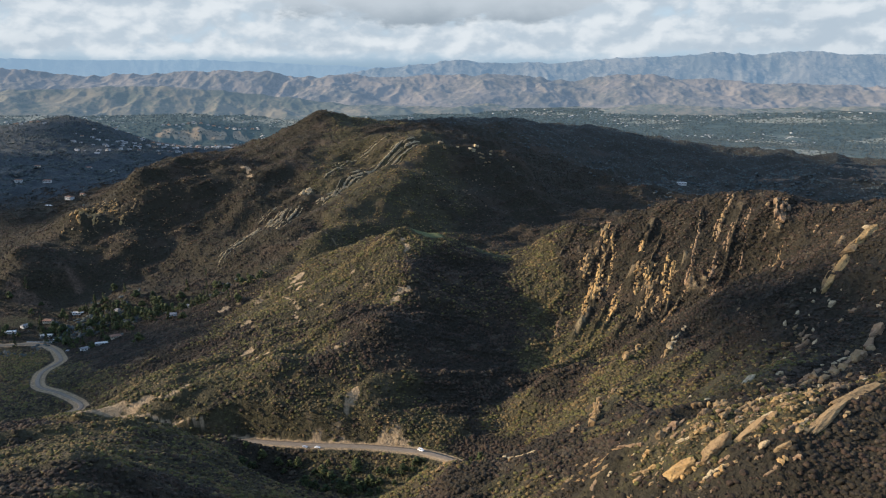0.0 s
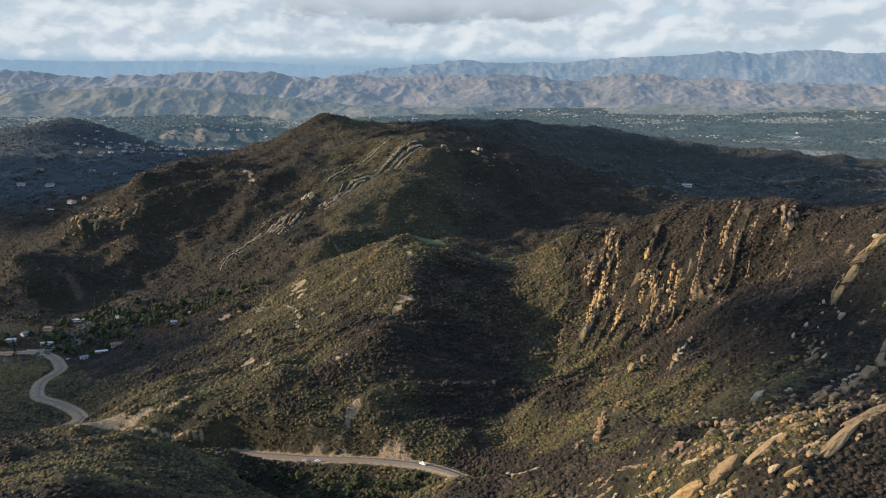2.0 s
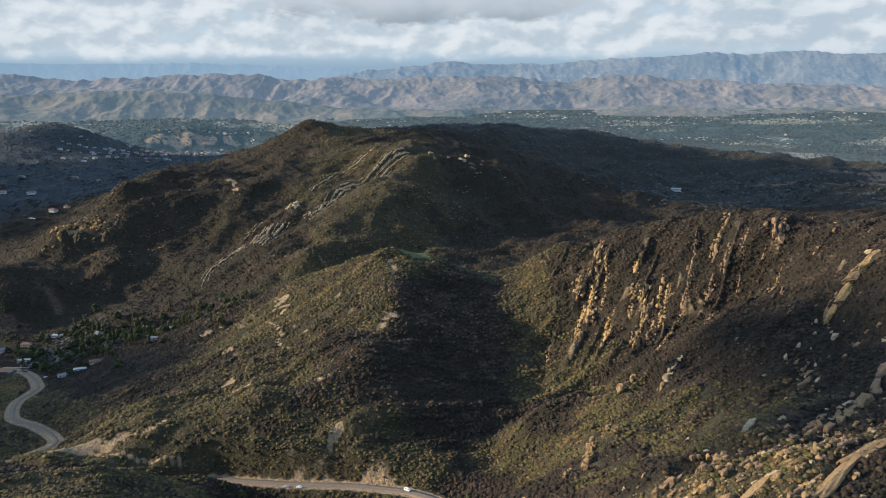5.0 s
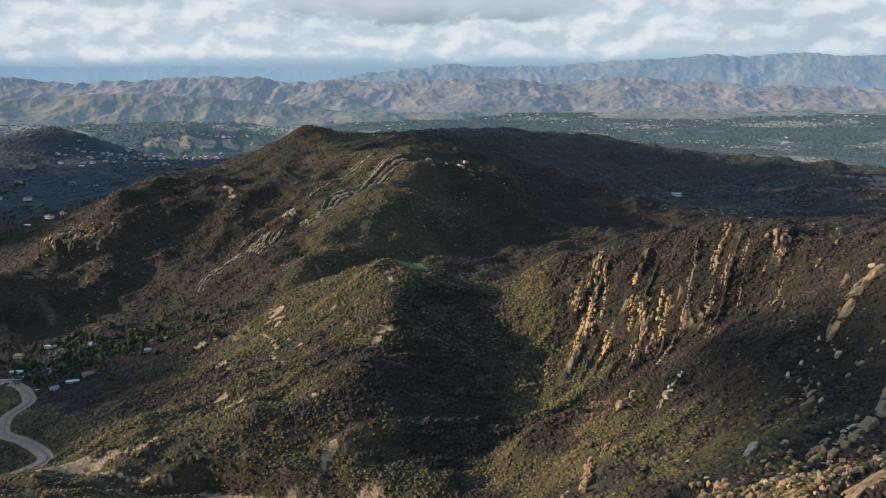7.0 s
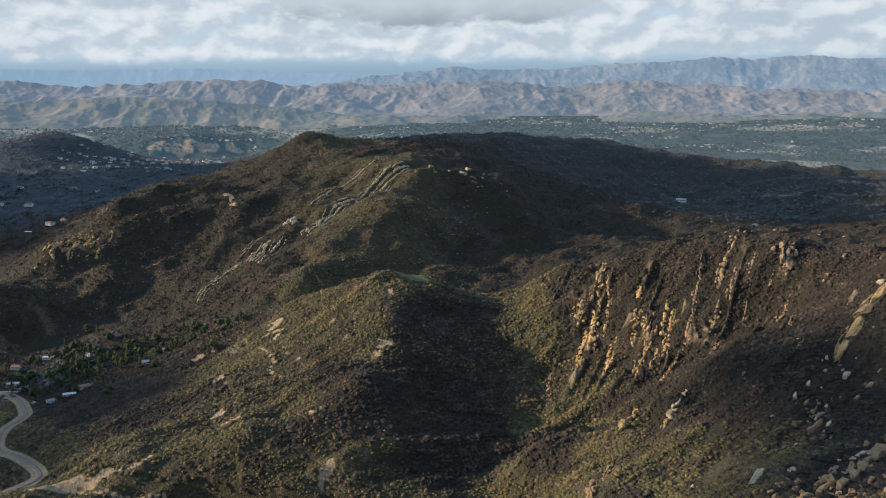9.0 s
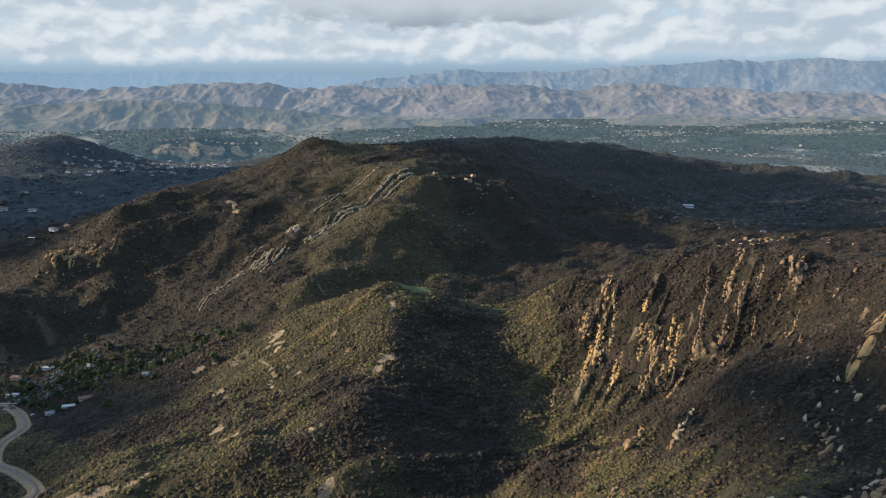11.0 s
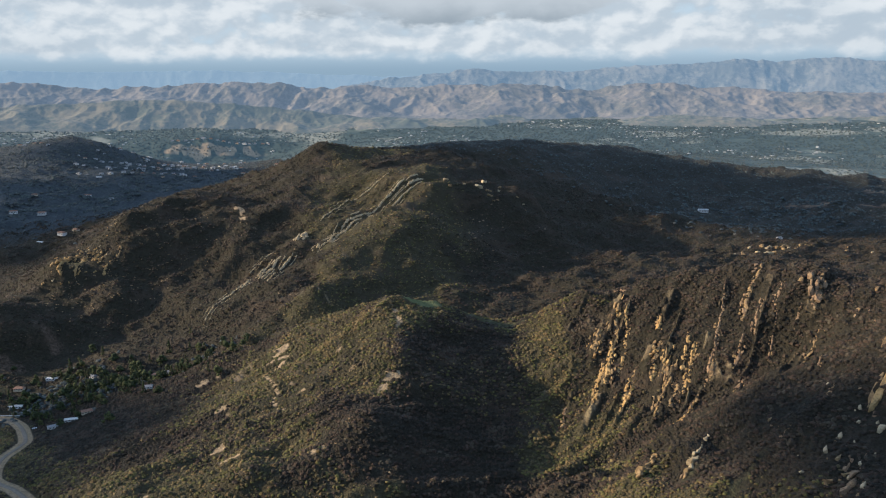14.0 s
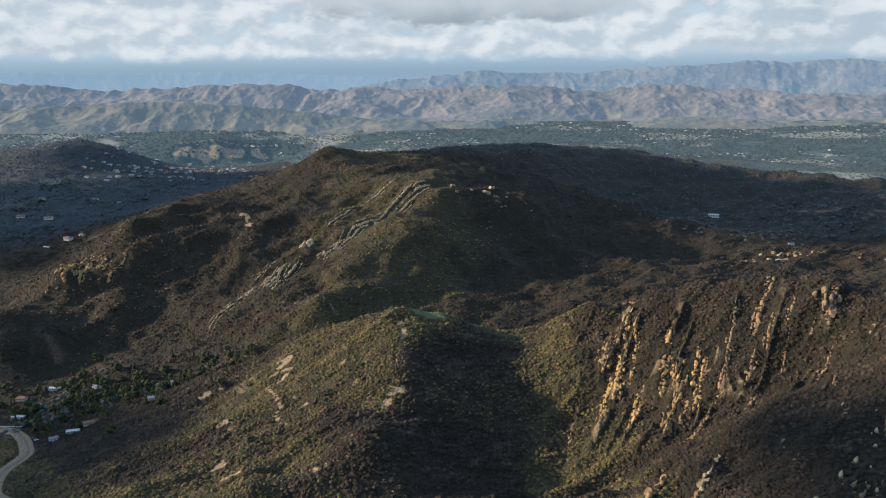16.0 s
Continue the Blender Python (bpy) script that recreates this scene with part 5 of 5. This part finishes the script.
HOUSES = {
    "white": house("house", 14, 9, 3.4, 2.2, WHITE_PAINT, GREY_ROOF, 3),
    "tan": house("house", 17, 10, 3.6, 2.6, TAN_STUCCO, TILE_ROOF, 4),
    "villa": house("house", 22, 14, 7.0, 2.6, WHITE_PAINT, TILE_ROOF, 5),
    "villa_grey": house("house", 20, 13, 6.5, 2.2, WHITE_PAINT, GREY_ROOF, 5),
    "low": house("house", 20, 8, 3.2, 1.2, WHITE_PAINT, WHITE_PAINT, 4),
    "mansion": house("house", 30, 14, 8.5, 1.0, WHITE_PAINT, WHITE_PAINT, 6, True),
}
built = set()


def settle(kind, x, y, turn, label, group, size=1.0):
    ob = HOUSES[kind]
    m = pose(x, y, ground_at(x, y) + 0.4, 0, 0, turn) @ Matrix.Scale(size, 4)
    if kind in built:
        ob = copy_thing(ob, m)
        ob.scale = (size, size, size)
    else:
        built.add(kind)
        ob.matrix_world = m
    return tagged(ob, label, "house", group=group)


for kind, x, y, turn, label in (
        ("white", -311, 920, 15, "small white house on the brushy slope above the village"), ("low", -470, 945, 5, "long low white house among village trees"), ("white", -397, 880, 40, "white gabled house at the road bend"),
        ("low", -384, 894, 20, "low pale-roofed house among village trees"), ("tan", -484, 980, 0, "tan house with a tile roof in the village"), ("low", -455, 1000, 8, "long low white house among village trees"),
        ("white", -505, 965, 60, "white house with a grey roof in the village"), ("tan", -330, 985, 10, "tan house with a tile roof in the village"), ("white", -318, 994, 20, "white house with a grey roof in the village"),
        ("low", -515, 948, 10, "long low white house beside the village road"), ("white", -403, 990, -20, "white house with a grey roof in the village"), ("tan", -372, 905, 30, "tan house with a tile roof in the village"),
        ("mansion", 557, 1935, -10, "big white flat-roofed mansion alone on the dark hillside"), ("white", 640, 1700, 10, "small white house alone in the dark valley"), ("villa", -848, 1776, 10, "large white villa in the shaded valley"),
        ("villa", -735, 1625, -30, "large white villa with a tile roof beside the hill"), ("tan", -715, 1640, -30, "tan house with a tile roof beside the hill"), ("low", -765, 1600, -20, "long low white house beside the hill"),
        ("villa", -940, 1835, 20, "large white villa in the shaded valley"), ("tan", -965, 1980, 0, "tan house with a tile roof in the shaded valley"), ("villa", -870, 2040, 5, "large white villa in the shaded valley"), ("white", -800, 2010, 15, "white house with a grey roof in the shaded valley")):
    settle(kind, x, y, turn, label, "village houses" if y < 1100 else "valley houses", 0.66 if y < 1100 else 0.72)
estate_rng = random.Random(12)
for row, (x0, y0, x1, y1, count) in enumerate(((-1110, 2500, -800, 2520, 13), (-1080, 2420, -760, 2450, 12), (-1040, 2330, -740, 2400, 11), (-900, 2600, -640, 2640, 9), (-1330, 2590, -1200, 2560, 5))):
    for k in range(count):
        t = (k + estate_rng.uniform(0.3, 0.7)) / count
        x, y = x0 + (x1 - x0) * t, y0 + (y1 - y0) * t + estate_rng.uniform(-14, 14)
        settle(estate_rng.choice(("villa_grey", "villa_grey", "white", "tan")), x, y, estate_rng.uniform(-25, 25), "pale two-storey house in a hillside estate row", "estate houses", estate_rng.uniform(0.5, 0.7))

for k in range(70):
    x, y = estate_rng.gauss(-830, 130), estate_rng.gauss(2640, 150)
    settle(estate_rng.choice(("villa_grey", "white", "tan", "low")), x, y, estate_rng.uniform(-40, 40), "pale suburban house among trees in the far valley", "estate houses", estate_rng.uniform(0.45, 0.7))

for k in range(16):
    x = -1130 + 24 * k + estate_rng.uniform(-6, 6)
    settle(estate_rng.choice(("villa_grey", "white", "tan")), x, 3400 + 0.33 * (x + 1000) + 22, estate_rng.uniform(-20, 20), "pale house on the brink of the eroded bluff", "bluff houses", 0.8)


def woodland(count, cx, cy, rx, ry, turn, small, large, seed, label):
    """A far oak wood, its crowns crowded together."""
    rng = np.random.default_rng(seed)
    c, d = math.sin(radians(turn)), math.cos(radians(turn))
    a, b = rng.normal(0, 0.5, count) * rx, rng.normal(0, 0.5, count) * ry
    x, y = cx + a * c - b * d, cy + a * d + b * c
    keep = rough(x, y, 90, 3, seed) > -0.12
    scatter("far_oak_wood", HAZED_BRUSH, label, (x[keep], y[keep]), rng.uniform(small, large, keep.sum()), CLUMPS, seed, "woods")


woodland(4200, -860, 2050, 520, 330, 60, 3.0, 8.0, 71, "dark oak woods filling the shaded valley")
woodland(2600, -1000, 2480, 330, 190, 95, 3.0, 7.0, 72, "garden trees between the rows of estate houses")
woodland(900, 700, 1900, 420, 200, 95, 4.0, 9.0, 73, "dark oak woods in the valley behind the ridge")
woodland(700, -400, 960, 130, 50, 60, 2.5, 6.0, 74, "dense oaks and garden trees round the village")


# ---- vehicles, barrier ----
def car(paint, label, x, y, z, turn, van=False):
    """A parked or driving car: body, cabin glass, four wheels with rims, lights."""
    top = new("van" if van else "car")
    long, wide, high = (5.2, 2.0, 2.1) if van else (4.5, 1.8, 1.45)
    bm = bmesh.new()
    box(bm, (long, wide, high * 0.5), (0, 0, high * 0.42), None, 0.12)
    made = box(bm, (long * (0.72 if van else 0.52), wide * 0.92, high * 0.42), (-long * 0.06, 0, high * 0.80))
    for v in made["verts"]:
        if v.co.z > high * 0.9:
            v.co.x *= 0.78
            v.co.y *= 0.86
    body = part("body", bm, paint, top)
    bm = bmesh.new()
    box(bm, (long * 0.44, wide * 0.94, high * 0.22), (-long * 0.05, 0, high * 0.82), None, 0.03)
    part("window", bm, GLASS, top)
    for sx in (-1, 1):
        for sy in (-1, 1):
            bm = bmesh.new()
            bmesh.ops.create_cone(bm, cap_ends=True, segments=14, radius1=0.34, radius2=0.34, depth=0.24, matrix=Matrix.Translation((sx * long * 0.31, sy * wide * 0.45, 0.34)) @ Matrix.Rotation(math.pi / 2, 4, "X"))
            wheel = part("wheel", bm, DARK, top)
            bm = bmesh.new()
            bmesh.ops.create_cone(bm, cap_ends=True, segments=10, radius1=0.2, radius2=0.18, depth=0.04, matrix=Matrix.Translation((sx * long * 0.31, sy * (wide * 0.45 + 0.13), 0.34)) @ Matrix.Rotation(math.pi / 2, 4, "X"))
            part("rim", bm, STEEL, wheel)
    for sy in (-1, 1):
        bm = bmesh.new()
        box(bm, (0.06, 0.35, 0.16), (long / 2 + 0.01, sy * wide * 0.33, high * 0.48), None, 0.02)
        part("headlight", bm, WHITE_PAINT, body)
    top.matrix_world = pose(x, y, z, 0, 0, turn)
    return tagged(top, label, "van" if van else "car", group="vehicles on the road")


car(CAR_WHITE, "white van driving along the canyon road", -17, 591.5, 129.05, -38, True)
car(CAR_GREY, "silver car parked on the road shoulder", -108, 604.6, 125.75, -10)
car(CAR_WHITE, "white car parked on the road shoulder", -98, 602.9, 126.0, -8)
car(CAR_WHITE, "white van parked beside the village road", -455, 932, ground_at(-455, 932), 40, True)
car(CAR_GREY, "silver car parked beside the village road", -418, 884, ground_at(-418, 884), 20)

barrier = new("road_barrier")
for k in range(7):
    bm = bmesh.new()
    x = -480 + 4.2 * k
    box(bm, (4.0, 0.35, 0.9), (x, 920.5 - 0.05 * k, 106.6), None, 0.06)
    part("panel", bm, WHITE_PAINT, barrier)
tagged(barrier, "low white concrete barrier along the road bend", "barrier")


# ---- town in the valley ----
def town(count, r0, r1, lo, hi, seed, clump):
    """Places and sizes of far roofs or tree tops over the valley floor."""
    rng = np.random.default_rng(seed)
    r, b = np.sqrt(rng.uniform(r0 * r0, r1 * r1, count)), np.radians(rng.uniform(-30, 33, count))
    x, y = r * np.sin(b), r * np.cos(b)
    keep = (rough(x, y, 260, 3, seed) > clump) & ((x > -480) | (r > 3080))
    x, y = x[keep], y[keep]
    size = lo + (hi - lo) * rng.uniform(0, 1, len(x)) ** 3
    return x, y, size


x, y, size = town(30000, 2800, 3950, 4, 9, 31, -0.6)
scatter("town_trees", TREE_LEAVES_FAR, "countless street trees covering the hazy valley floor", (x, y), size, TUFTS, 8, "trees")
x, y, size = town(2600, 2850, 3900, 3, 13, 37, -0.02)
unit = (np.array([[-.5, -.35, -.3], [.5, -.35, -.3], [.5, .35, -.3], [-.5, .35, -.3], [-.5, -.35, .32], [.5, -.35, .32], [.5, .35, .32], [-.5, .35, .32], [-.3, 0, .5], [.3, 0, .5]]),
        np.array([[0, 1, 5], [0, 5, 4], [1, 2, 6], [1, 6, 5], [2, 3, 7], [2, 7, 6], [3, 0, 4], [3, 4, 7], [4, 5, 9], [4, 9, 8], [6, 7, 8], [6, 8, 9], [5, 6, 9], [7, 4, 8]]))
scatter("town_roofs", TOWN_WALL, "thousands of tiny pale buildings across the valley floor", (x, y), size, [unit], 9, "buildings")
